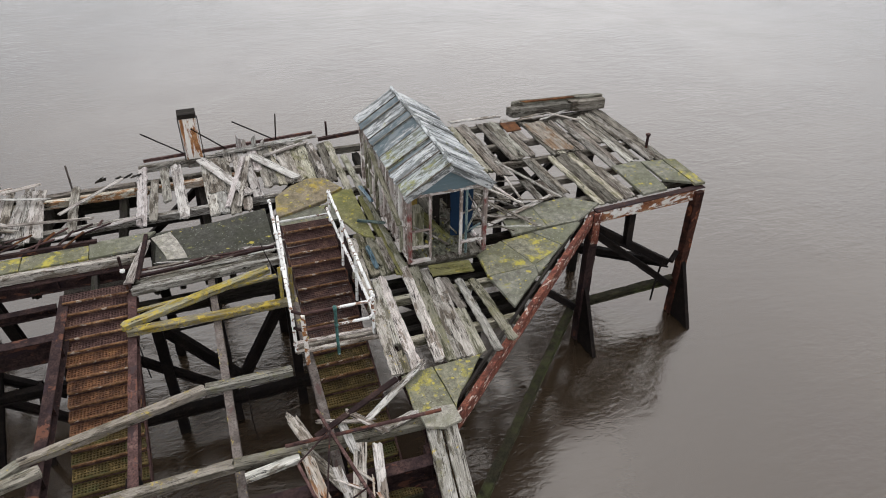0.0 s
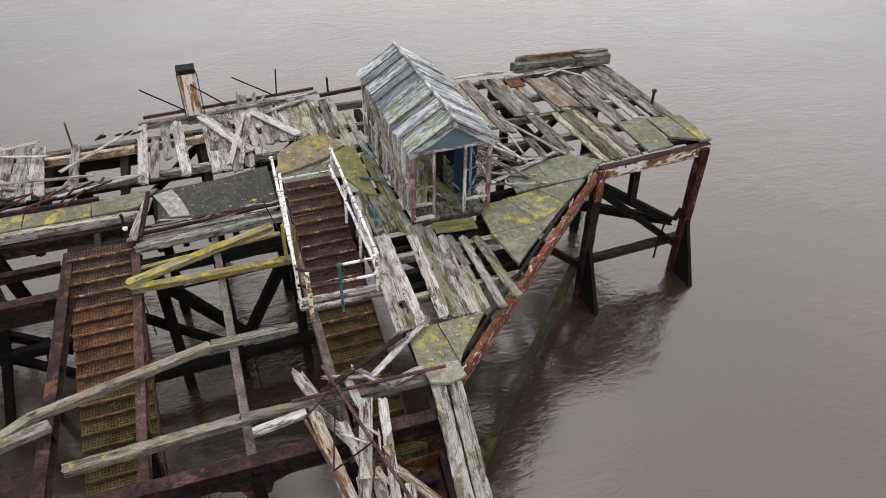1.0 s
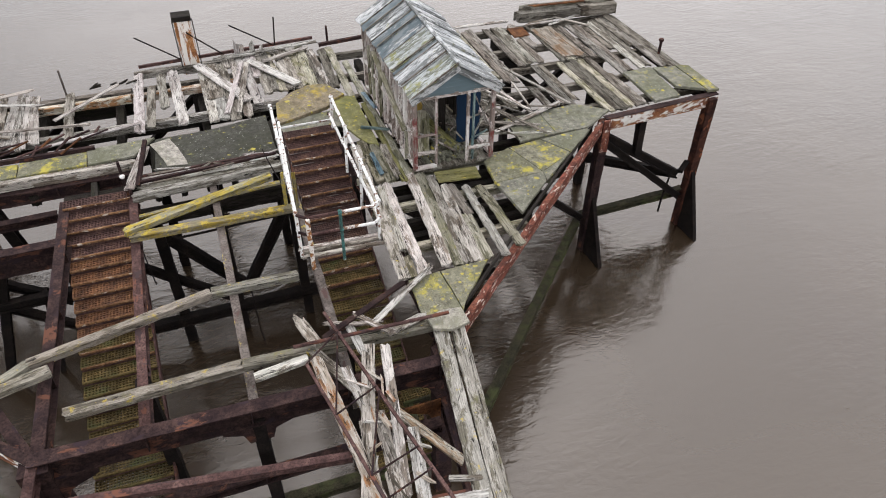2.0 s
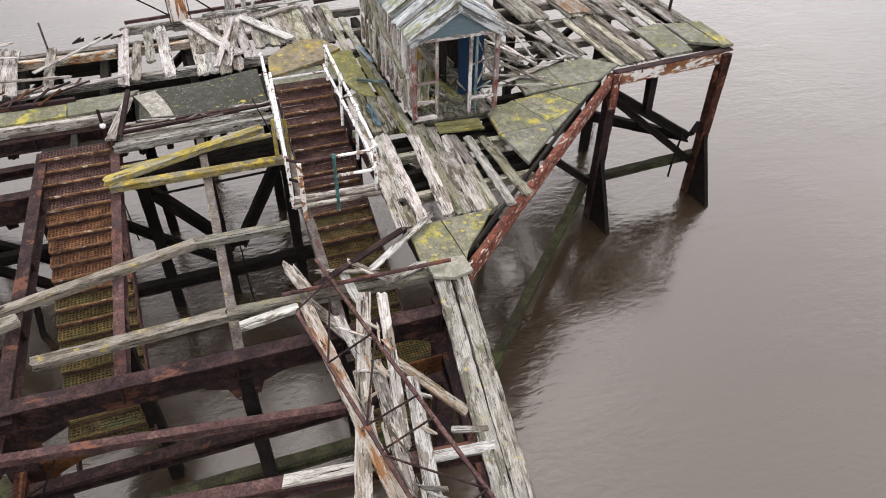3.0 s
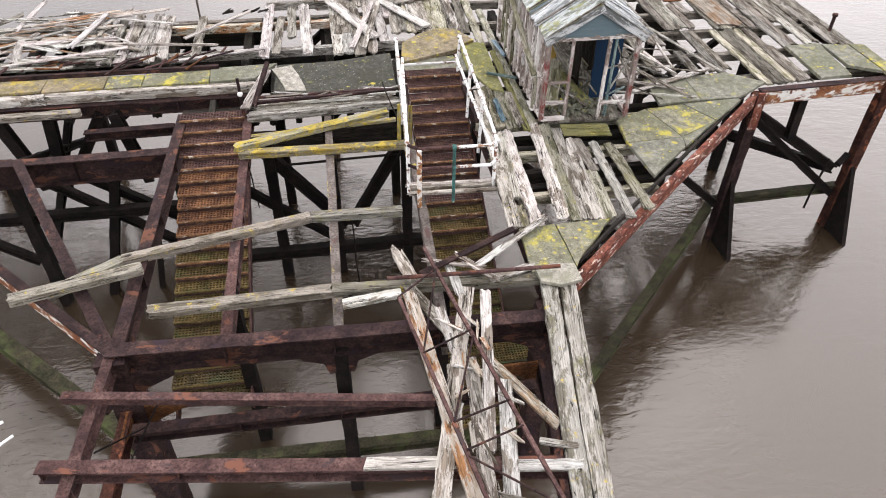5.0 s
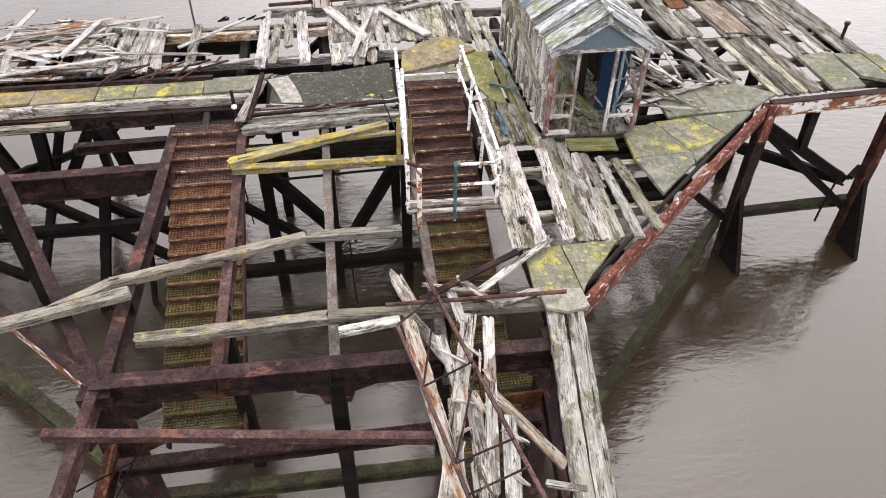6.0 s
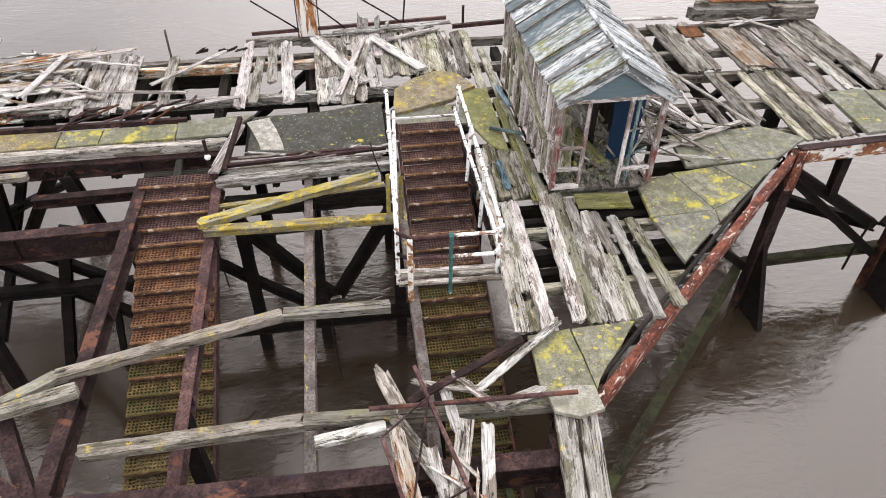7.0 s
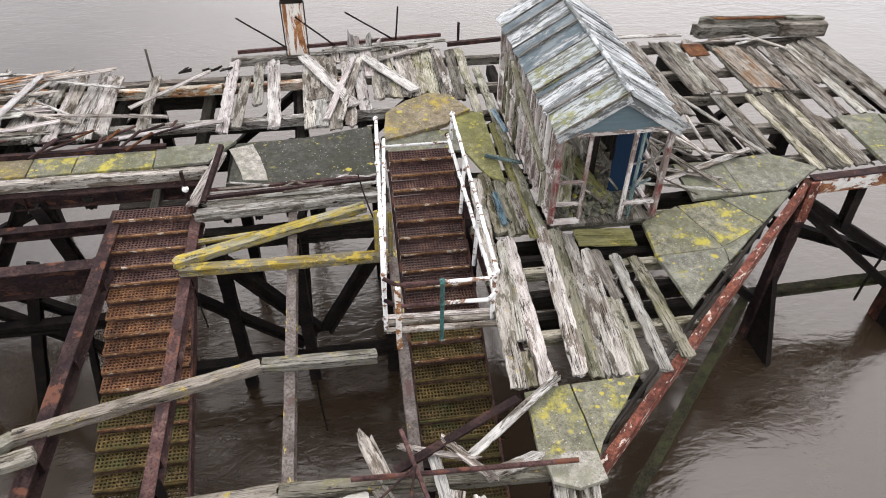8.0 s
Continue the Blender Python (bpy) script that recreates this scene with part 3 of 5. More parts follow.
def gusset(x, y, z, dx, dy, size, material):
    bm = bmesh.new()
    pts = [(0, 0), (size, 0), (size, -0.12), (size * 0.35, -size * 0.5), (0.1, -size), (0, -size)]
    nx, ny = -dy, dx
    lay = [[bm.verts.new((x + dx * q + nx * o, y + dy * q + ny * o, z + h2)) for q, h2 in pts] for o in (-0.02, 0.02)]
    for j in range(6):
        bm.faces.new((lay[0][j], lay[0][(j + 1) % 6], lay[1][(j + 1) % 6], lay[1][j]))
    bm.faces.new(lay[0][::-1])
    bm.faces.new(lay[1])
    bmesh.ops.recalc_face_normals(bm, faces=bm.faces)
    ob = part("gusset_plate", bm, material)
    tagged(ob, "rusted gusset plate at the foot of a girder", "gusset", "gusset plates")


for z, mat in ((-0.5, "rust"), (-1.3, "rust_orange")):
    gusset(-3.85, 7.8, z, 1, 0, 0.75, mat)
    gusset(-3.97, 7.85, z, 0, -1, 0.7, mat)
    gusset(2.75, 7.8, z, -1, 0, 0.7, mat)
gusset(-0.45, 7.8, -0.5, 1, 0, 0.5, "rust")
gusset(-0.65, 7.8, -0.5, -1, 0, 0.5, "rust")


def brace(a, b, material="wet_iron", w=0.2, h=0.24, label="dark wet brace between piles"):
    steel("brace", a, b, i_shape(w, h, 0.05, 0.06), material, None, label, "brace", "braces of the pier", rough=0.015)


brace((9.6, 14.42, -3.38), (13.4, 14.42, -3.25), "algae_iron", 0.2, 0.24, "algae-green horizontal brace between piles")
brace((9.75, 14.5, -0.5), (12.9, 14.5, -2.6), "wet_iron", 0.2, 0.26)
brace((9.75, 14.75, -1.5), (13.2, 14.75, -2.85), "wet_iron", 0.2, 0.26)
brace((11.1, 14.5, -0.35), (11.15, 14.5, -1.55), "wet_iron", 0.2, 0.22)
pipe("bolt", (12.75, 14.2, -2.45), (13.05, 14.35, -2.25), 0.09, "wet_iron", None, "stubby rusted pipe end on a brace", 0, "pipe")
pipe("bent_rod", (12.5, 14.3, -2.3), (12.35, 14.25, -3.9), 0.03, "wet_iron", None, "thin dark bent iron rod", 0.02, "rod", "iron rods")
pipe("bent_rod", (11.0, 14.6, -1.5), (11.15, 14.6, -2.2), 0.03, "wet_iron", None, "thin dark bent iron rod", 0.02, "rod", "iron rods")
brace((9.6, 14.5, -3.6), (3.4, 8.1, -3.75), "algae_iron", 0.22, 0.26, "algae-green sloping brace above the water")
brace((-3.9, 8.2, -3.7), (-10.4, 14.2, -3.7), "algae_iron", 0.32, 0.28, "algae-green sloping brace above the water")
brace((-3.9, 8.3, -3.7), (2.8, 8.2, -3.7), "algae_iron", 0.22, 0.28, "algae-green horizontal brace above the water")
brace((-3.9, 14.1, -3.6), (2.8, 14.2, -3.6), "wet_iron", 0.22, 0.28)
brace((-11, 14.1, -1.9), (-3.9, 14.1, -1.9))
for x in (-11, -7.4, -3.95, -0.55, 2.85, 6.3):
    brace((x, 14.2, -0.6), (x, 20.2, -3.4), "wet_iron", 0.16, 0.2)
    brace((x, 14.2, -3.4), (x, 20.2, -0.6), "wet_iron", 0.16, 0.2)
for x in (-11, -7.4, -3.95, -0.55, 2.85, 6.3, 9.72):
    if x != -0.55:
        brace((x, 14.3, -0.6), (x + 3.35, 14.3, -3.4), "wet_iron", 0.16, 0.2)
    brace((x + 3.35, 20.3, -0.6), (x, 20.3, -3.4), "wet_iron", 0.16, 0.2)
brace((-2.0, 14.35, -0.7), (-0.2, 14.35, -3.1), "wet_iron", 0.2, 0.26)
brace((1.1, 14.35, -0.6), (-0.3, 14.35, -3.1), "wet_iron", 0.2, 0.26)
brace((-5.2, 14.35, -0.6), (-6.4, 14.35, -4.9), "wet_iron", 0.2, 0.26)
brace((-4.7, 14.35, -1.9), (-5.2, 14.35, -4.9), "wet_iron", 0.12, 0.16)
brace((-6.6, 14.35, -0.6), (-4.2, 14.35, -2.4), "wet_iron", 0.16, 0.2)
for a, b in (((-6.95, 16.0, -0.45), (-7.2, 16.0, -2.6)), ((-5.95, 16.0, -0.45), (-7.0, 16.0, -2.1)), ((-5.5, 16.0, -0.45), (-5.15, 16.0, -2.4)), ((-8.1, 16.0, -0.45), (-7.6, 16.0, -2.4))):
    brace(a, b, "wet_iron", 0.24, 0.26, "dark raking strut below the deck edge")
pipe("tie_rod", (-2.0, 14.3, -1.25), (1.1, 14.3, -1.15), 0.03, "wet_iron", None, "thin sagging tie rod between piles", 0.03, "rod")

# some of these black beams are added so the board gaps look dark
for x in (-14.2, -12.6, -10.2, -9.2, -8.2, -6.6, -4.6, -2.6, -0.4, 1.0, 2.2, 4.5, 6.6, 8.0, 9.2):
    timber("cross_beam", (x, 16.0, -0.45), (x, 20.6, -0.40), 0.22, 0.30, "black", None, "black rotten beam adding to the shade under the deck", "beam", "beams under the deck", wear=0.9)
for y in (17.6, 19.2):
    timber("cross_beam", (-16, y, -0.75), (3.2, y, -0.75), 0.22, 0.32, "black", None, "black rotten beam adding to the shade under the deck", "beam", "beams under the deck", wear=0.9)

# unseen joists, added to close the soffit and darken the bay water below
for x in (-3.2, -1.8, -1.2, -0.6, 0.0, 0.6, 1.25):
    timber("joist", (x, 14.95, -0.32), (x, 17.5, -0.32), 0.16, 0.24, "black", None, "unseen black joist added to darken under the deck slabs", "joist", "joists under the deck", wear=0.9)

# unseen beams added under the east deck to darken its reflection in the water
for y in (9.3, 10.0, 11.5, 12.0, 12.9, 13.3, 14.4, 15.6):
    timber("cross_beam", (2.95, y, -0.32), (min(9.6, 3.3 + (y - 8.7) * 1.09), y, -0.32), 0.18, 0.34, "black", None, "black rotten beam adding to the shade under the deck", "beam", "beams under the deck", wear=0.9)
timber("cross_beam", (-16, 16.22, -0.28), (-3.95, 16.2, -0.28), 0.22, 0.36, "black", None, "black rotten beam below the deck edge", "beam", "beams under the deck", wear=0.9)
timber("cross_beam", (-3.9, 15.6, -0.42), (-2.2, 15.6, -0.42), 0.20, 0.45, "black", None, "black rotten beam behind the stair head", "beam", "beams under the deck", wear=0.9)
# black face added as the band of shade below the pale far beam
timber("cross_beam", (-6.9, 20.15, -0.33), (-2.2, 20.2, -0.33), 0.22, 0.55, "black", None, "black beam standing in for shade under the far deck edge", "beam", "beams under the deck", wear=0.9)
girder((-6.1, 15.35, -0.62), (-4.1, 15.4, -0.62), 0.2, 0.22, "rust", "rusted girder below the deck edge")

# ---- staircases ----
SLOPE = 0.443


def staircase(x0, x1, ytop, ztop, count, run, label, mats):
    root = thing("staircase", ((x0 + x1) / 2, ytop, ztop), label, "staircase", "perforated staircases")
    cache = {}
    for i in range(count):
        mat = mats[0] if i < 5 else mats[1] if i < 11 else mats[2]
        y, z = ytop - run * i, ztop - run * SLOPE * i
        if mat not in cache:
            bm = bmesh.new()
            w = x1 - x0 - 0.06
            nx = 22
            for j in range(nx + 1):
                xx = -w / 2 + w * j / nx
                box(bm, (xx - 0.012, -run * 0.5, -0.03), (xx + 0.012, run * 0.5, 0))
            for j in range(5):
                yy = -run * 0.45 + run * 0.90 * j / 4
                box(bm, (-w / 2, yy - 0.014, -0.027), (w / 2, yy + 0.014, 0.003))
            ob = part("tread", bm, mat, root, "", pose((x0 + x1) / 2, y, z))
            cache[mat] = ob.data
        else:
            ob = new("tread", cache[mat])
            put(ob, pose((x0 + x1) / 2, y, z, R.uniform(-2, 2), R.uniform(-0.8, 0.8), 0), root)
        SEED[0] += 1
        part("nosing", timber_mesh(x1 - x0 - 0.06, 0.045, 0.05, 0.02, 2.2, SEED[0]), "nosing" if i < 13 else "tread_green", ob, "pale flaking nosing", pose(x0 + 0.03, y - run * 0.5 - 0.02, z + 0.008))
        bm = bmesh.new()
        box(bm, (x0 + 0.03, y - run * 0.5, z - 0.14), (x1 - 0.03, y - run * 0.5 + 0.012, z - 0.06))
        part("riser", bm, "tread_top", ob)
    for x in (x0, x1):
        under = 0.16 if x == x0 and x0 < 0 else 0.0
        a = (x + 0.6 * under, ytop + 0.15, ztop + 0.02 - under)
        yb = ytop - run * count
        b = (x + 0.6 * under, yb, ztop - run * SLOPE * count + 0.02 - under)
        steel("stringer", a, b, [(-0.02, 0.04), (0.02, 0.04), (0.02, -0.2), (-0.02, -0.2)], "rust_pale" if x == x1 else "rust", root)
    return root


staircase(-3.86, -2.36, 15.05, -0.24, 21, 0.295, "rusted staircase of perforated steel treads going down to the water", ("tread_top", "tread", "tread_green"))
staircase(1.40, 2.74, 15.95, 0.05, 25, 0.32, "rusted staircase of perforated treads inside white guard rails", ("tread_top", "tread_top", "tread_green"))
girder((-2.33, 15.0, -0.28), (-2.33, 7.9, -0.40), 0.18, 0.30, "rust_pale", "dusty rusted girder beside the perforated staircase")

# small perforated landing beside the stair foot
landing = thing("landing", (2.68, 9.0, -2.4), "small algae-green perforated landing beside the stair foot", "landing")
bm = bmesh.new()
for i in range(13):
    x = 2.32 + 0.72 * i / 12
    box(bm, (x - 0.012, 8.75, -2.43), (x + 0.012, 9.27, -2.40))
for i in range(9):
    y = 8.77 + 0.48 * i / 8
    box(bm, (2.31, y - 0.012, -2.427), (3.05, y + 0.012, -2.397))
part("tread", bm, "tread_green", landing)
for y in (8.74, 9.28):
    steel("edge_bar", (2.28, y, -2.38), (3.08, y, -2.38), [(-0.02, 0), (0.02, 0), (0.02, -0.12), (-0.02, -0.12)], "algae_iron", landing)
for x in (2.42, 2.9):
    steel("bearer", (x, 8.0, -2.45), (x, 9.4, -2.45), [(-0.05, 0), (0.05, 0), (0.05, -0.16), (-0.05, -0.16)], "algae_iron", landing)

# ---- white guard rail round the second staircase ----
guard = thing("guard_rail", (1.95, 13.6, 0), "white pipe guard rail with flaking paint round the staircase", "railing")


def knob(at, r, material, on):
    b2 = bmesh.new()
    bmesh.ops.create_uvsphere(b2, u_segments=8, v_segments=6, radius=r, matrix=Matrix.Translation(at))
    part("clamp", b2, material, on)


for xa, xb, x2 in ((1.20, 0.97, 0.13), (2.72, 2.66, -0.10)):
    for z, dx in ((0.90, 0.0), (0.46, x2)):
        n = 6
        for i in range(n):
            u, v = i / n, (i + 1) / n
            a = (xa + (xb - xa) * u + dx * (1 - u), 15.95 - 4.45 * u, z)
            b = (xa + (xb - xa) * v + dx * (1 - v), 15.95 - 4.45 * v, z)
            rail = pipe("rail", a, b, 0.034, "pipe", guard, "", 0.035)
            knob(b, 0.045, "pipe", rail)
        knob((xa + dx, 15.95, z), 0.05, "rust", rail)
    for y in (15.95, 14.4, 12.9):
        u = (15.95 - y) / 4.45
        x = xa + (xb - xa) * u
        post = pipe("post", (x + x2 * 0.4, y, -0.35), (x, y, 0.93), 0.036, "pipe_yellow" if y == 12.9 and x < 2 else "pipe", guard)
        knob((x, y, 0.93), 0.055, "pipe", post)
    pipe("post", (xb, 11.45, -0.2), (xb, 11.45, 0.9), 0.036, "pipe", guard)
for z in (0.90, 0.46):
    pipe("rail", (0.97, 11.42, z), (1.15, 11.26, z), 0.032, "rust", guard)
    pipe("rail", (1.15, 11.26, z), (1.85, 11.24, z), 0.032, "rust_pale", guard, "bare rusted rail")
    pipe("rail", (1.85, 11.24, z), (2.52, 11.22, z), 0.032, "pipe", guard)
    rail = pipe("rail", (2.52, 11.22, z), (2.66, 11.36, z), 0.032, "pipe", guard)
    knob((1.82, 11.24, z), 0.055, "pipe_teal", rail)
    knob((2.66, 11.36, z), 0.05, "pipe", rail)
pipe("post", (1.82, 11.24, -0.36), (1.82, 11.24, 0.95), 0.033, "pipe_teal", guard, "teal painted post")
timber("post", (1.15, 11.24, -0.42), (1.15, 11.24, 0.9), 0.09, 0.07, "column", guard, "flat white post streaked with rust", jag=0.01)
for x, y in ((0.97, 13.3), (1.20, 13.22)):
    timber("post", (x, y, -0.25), (x + 0.02, y + 0.02, 0.72), 0.085, 0.04, "yellow", guard, "flat yellow lichened upright", jag=0.03)
pipe("rail", (1.3, 15.95, 0.28), (2.7, 15.95, 0.28), 0.03, "pipe", guard)
for y, w, z, mat in ((11.36, 0.10, -0.17, "bleached"), (11.50, 0.09, -0.15, "grey"), (11.62, 0.10, -0.15, "bleached")):
    timber("timber_sill", (0.95, y + 0.05, z), (2.76, y - 0.03, z), w, 0.07, mat, None, "narrow peeling sill board across the staircase", "beam", "sill boards", jag=0.08)

# ---- decks ----
east = thing("deck_east", (8, 14, 0), "broken plank deck with weathered boards and gaps", "deck", kind="structure")
west = thing("deck_west", (-4, 18, 0), "ruined timber deck with bare joists and broken boards", "deck", kind="structure")


def joist(parent, a, b, w, h, material="brown"):
    timber("joist", a, b, w, h, material, parent, jag=0.08)


for y in (10.9, 12.35, 13.6):
    joist(east, (2.75, y, -0.085), (3.4 + (y - 8.5) * 1.02, y, -0.085), 0.16, 0.22, "mossy")
for y in (15.0, 16.3, 17.7, 19.0, 20.5):
    joist(east, (2.9, y, -0.085), (13.4, y + 0.03, -0.085), 0.18, 0.22, "brown")


def plank(parent, x, y0, y1, w, material, z=0.0, skew=0.0, jag=0.07, t=0.07):
    w *= 1.18
    timber("plank", (x, y0, z + R.uniform(-0.012, 0.012)), (x + skew, y1, z + R.uniform(-0.012, 0.012)), w, t, material, parent, jag=jag * 1.2, roll=R.uniform(-2, 2), wear=1.25)


# in front of the hut: far end, near end, width
for (xa, ya), (xb, yb), w, mat in (((3.03, 15.0), (2.73, 9.86), 0.22, "gangway"), ((3.27, 13.2), (3.16, 9.87), 0.22, "bleached"), ((3.18, 13.1), (2.97, 10.75), 0.20, "gangway"),
                                   ((3.95, 13.4), (3.68, 9.95), 0.22, "bleached"), ((4.17, 13.3), (3.90, 9.93), 0.21, "mossy"), ((4.38, 13.15), (4.11, 9.9), 0.20, "grey"),
                                   ((4.54, 12.7), (4.33, 9.84), 0.20, "bleached"), ((4.66, 11.5), (4.56, 9.92), 0.22, "mossy"), ((4.70, 12.62), (4.74, 11.42), 0.19, "brown"),
                                   ((5.02, 12.47), (4.95, 9.9), 0.17, "bleached"), ((5.33, 12.4), (5.40, 10.1), 0.20, "mossy"),
                                   ((3.24, 15.2), (3.22, 13.3), 0.22, "mossy"), ((3.48, 14.9), (3.46, 13.2), 0.22, "mossy"), ((3.70, 14.8), (3.68, 13.3), 0.18, "grey"),
                                   ((3.80, 17.1), (3.76, 13.1), 0.14, "green"), ((3.95, 19.8), (3.93, 13.2), 0.18, "mossy")):
    plank(east, xb, yb, ya, w, mat, skew=xa - xb)
timber("plank", (2.98, 10.6, -0.07), (2.93, 9.9, -0.07), 0.20, 0.05, "mossy", east, jag=0.05)
slab("slab", [(2.95, 16.2), (3.0, 17.75), (3.66, 17.5), (3.62, 14.8), (3.30, 15.1)], 0.015, 0.06, "slab_green", east, "mossy yellow-green slab")
slab("slab", [(2.72, 8.62), (2.78, 9.78), (3.45, 9.82), (3.5, 8.62)], 0.03, 0.07, "slab_yellow", east, "slab with bright yellow lichen")
slab("slab", [(3.47, 9.82), (4.5, 9.84), (3.62, 8.85), (3.52, 8.66)], 0.03, 0.07, "slab_yellow", east, "slab with bright yellow lichen")
slab("bedding", [(5.86, 13.16), (6.6, 13.54), (8.9, 13.72), (6.9, 12.06), (5.9, 11.16), (5.78, 12.3)], 0.006, 0.05, "slab", east)
slab("bedding", [(7.08, 13.8), (7.14, 14.88), (9.2, 15.0), (9.9, 14.45), (9.0, 13.88)], 0.016, 0.05, "slab", east)
slab("slab", [(5.82, 13.22), (6.6, 13.60), (6.95, 12.35), (5.72, 12.3)], 0.02, 0.07, "slab_yellow", east)
slab("slab", [(6.63, 13.61), (7.55, 13.70), (8.0, 12.9), (6.98, 12.38)], 0.02, 0.07, "slab_yellow", east)
slab("slab", [(5.72, 12.27), (6.93, 12.33), (6.9, 12.0), (5.85, 11.05)], 0.02, 0.07, "slab", east)
slab("slab", [(6.97, 12.34), (7.95, 12.86), (6.93, 12.02)], 0.02, 0.07, "slab", east)
slab("slab", [(7.57, 13.71), (8.95, 13.78), (9.0, 13.72), (8.03, 12.92)], 0.02, 0.07, "slab", east)
slab("slab", [(7.03, 13.75), (7.1, 14.93), (8.1, 14.95), (8.05, 13.82)], 0.03, 0.07, "slab", east)
slab("slab", [(8.08, 13.82), (8.13, 14.95), (9.24, 15.07), (10.0, 14.45), (9.5, 14.12), (9.0, 13.82)], 0.03, 0.07, "slab", east)
slab("slab", [(11.45, 14.45), (11.5, 16.25), (12.48, 16.3), (12.3, 14.5)], 0.05, 0.08, "slab", east)
slab("slab", [(12.50, 15.0), (12.52, 16.25), (13.2, 16.1), (13.2, 14.6)], 0.05, 0.08, "slab", east)
slab("slab", [(13.22, 14.45), (13.22, 16.1), (13.6, 16.0), (13.55, 14.42)], 0.07, 0.08, "slab_yellow", east)
for x, y0, y1, w, mat in ((8.12, 16.9, 20.65, 0.20, "brown"), (8.33, 16.8, 20.7, 0.20, "drift"), (8.92, 17.7, 20.6, 0.20, "brown"), (9.14, 17.75, 20.55, 0.22, "brown"), (9.37, 17.8, 20.5, 0.20, "drift"),
                          (9.60, 17.75, 19.5, 0.20, "brown"), (9.24, 15.1, 17.65, 0.18, "brown"), (9.45, 15.3, 17.55, 0.18, "drift"),
                          (10.33, 17.6, 20.2, 0.21, "drift"), (10.56, 17.62, 20.1, 0.21, "mossy"), (10.79, 17.65, 20.1, 0.22, "drift"), (11.03, 17.6, 20.1, 0.22, "brown"),
                          (10.10, 14.42, 17.6, 0.2, "mossy"), (10.32, 14.44, 17.52, 0.2, "brown"), (10.54, 14.44, 17.55, 0.21, "brown"), (10.77, 14.46, 17.55, 0.21, "mossy"), (11.0, 14.44, 17.58, 0.2, "brown"), (11.2, 14.45, 16.4, 0.16, "drift"),
                          (11.63, 16.3, 20.0, 0.22, "drift"), (11.87, 16.35, 19.95, 0.22, "brown"), (12.10, 17.9, 19.9, 0.18, "drift"), (12.34, 16.4, 20.0, 0.21, "grey"), (12.57, 16.5, 20.1, 0.19, "drift"),
                          (13.02, 16.3, 20.3, 0.22, "drift"), (13.26, 16.15, 20.35, 0.2, "brown"), (13.45, 16.1, 20.3, 0.14, "drift"), (12.82, 17.9, 20.2, 0.16, "brown"),
                          (6.25, 15.0, 17.9, 0.2, "brown"), (9.86, 18.8, 20.6, 0.26, "drift"), (11.32, 17.6, 20.0, 0.2, "brown"), (9.02, 15.2, 16.2, 0.16, "brown"), (6.5, 15.3, 20.7, 0.2, "brown"), (6.9, 15.2, 20.6, 0.22, "drift"), (7.15, 16.2, 20.7, 0.2, "brown"), (7.6, 15.3, 18.4, 0.22, "brown"), (7.85, 17.2, 20.7, 0.2, "mossy"), (8.6, 15.1, 16.4, 0.2, "brown")):
    plank(east, x, y0, y1, w, mat, skew=R.uniform(-0.05, 0.05), jag=0.1)
timber("panel", (10.70, 17.72, 0.04), (10.62, 20.0, 0.04), 0.78, 0.03, "panel", east, "wide delaminated panel with bare orange wood", jag=0.1, wear=1.0)
slab("rusty_plate", [(9.5, 19.6), (9.55, 20.3), (10.1, 20.25), (10.05, 19.6)], 0.03, 0.03, "rust_orange", east, "rusted steel plate on the planks")
timber("timber_board", (7.95, 20.9, 0.06), (9.8, 20.85, 0.06), 0.16, 0.06, "bleached", None, "pale board along the far deck edge", "board")
for a, b, w in (((10.3, 20.35, 0.08), (11.9, 20.65, 0.1), 0.12), ((10.9, 20.0, 0.09), (12.3, 20.5, 0.1), 0.1), ((11.3, 20.6, 0.12), (12.2, 19.6, 0.08), 0.1), ((10.2, 20.3, 0.07), (11.2, 20.25, 0.1), 0.1)):
    timber("fallen_board", a, b, w, 0.04, "bleached", None, "narrow pale board fallen by the baulk", "board", "fallen boards", jag=0.1)
timber("mossy_board", (4.48, 12.95, 0.05), (5.5, 12.82, 0.06), 0.46, 0.06, "green", None, "wide mossy green board before the hut", "board", jag=0.03)
timber("teal_board", (3.38, 15.67, 0.10), (4.03, 15.29, 0.12), 0.12, 0.04, "teal", None, "peeling teal board on the deck", "board", "painted boards")
timber("blue_board", (3.90, 17.49, 0.10), (4.0, 16.5, 0.10), 0.11, 0.04, "lightblue", None, "faded blue board beside the hut wall", "board", "painted boards")
timber("blue_board", (3.30, 14.44, 0.07), (3.30, 13.45, 0.07), 0.12, 0.04, "lightblue", None, "pale blue board on the planks", "board", "painted boards")

# the long gangway to the south
gang = thing("gangway", (2.8, 6, 0), "two long bleached planks spotted with yellow lichen", "gangway")
timber("plank", (3.0, 8.72, 0.02), (2.15, 3.4, 0.02), 0.27, 0.10, "gangway", gang, jag=0.03)
timber("plank", (3.33, 8.75, 0.03), (2.41, 3.4, 0.03), 0.27, 0.10, "gangway", gang, jag=0.03)
slab("cap_stone", [(2.80, 8.32), (2.76, 8.62), (3.1, 8.72), (3.46, 8.68), (3.48, 8.26), (3.1, 8.18)], 0.10, 0.06, "slab_pale", east, "ragged pale slab at the gangway head")

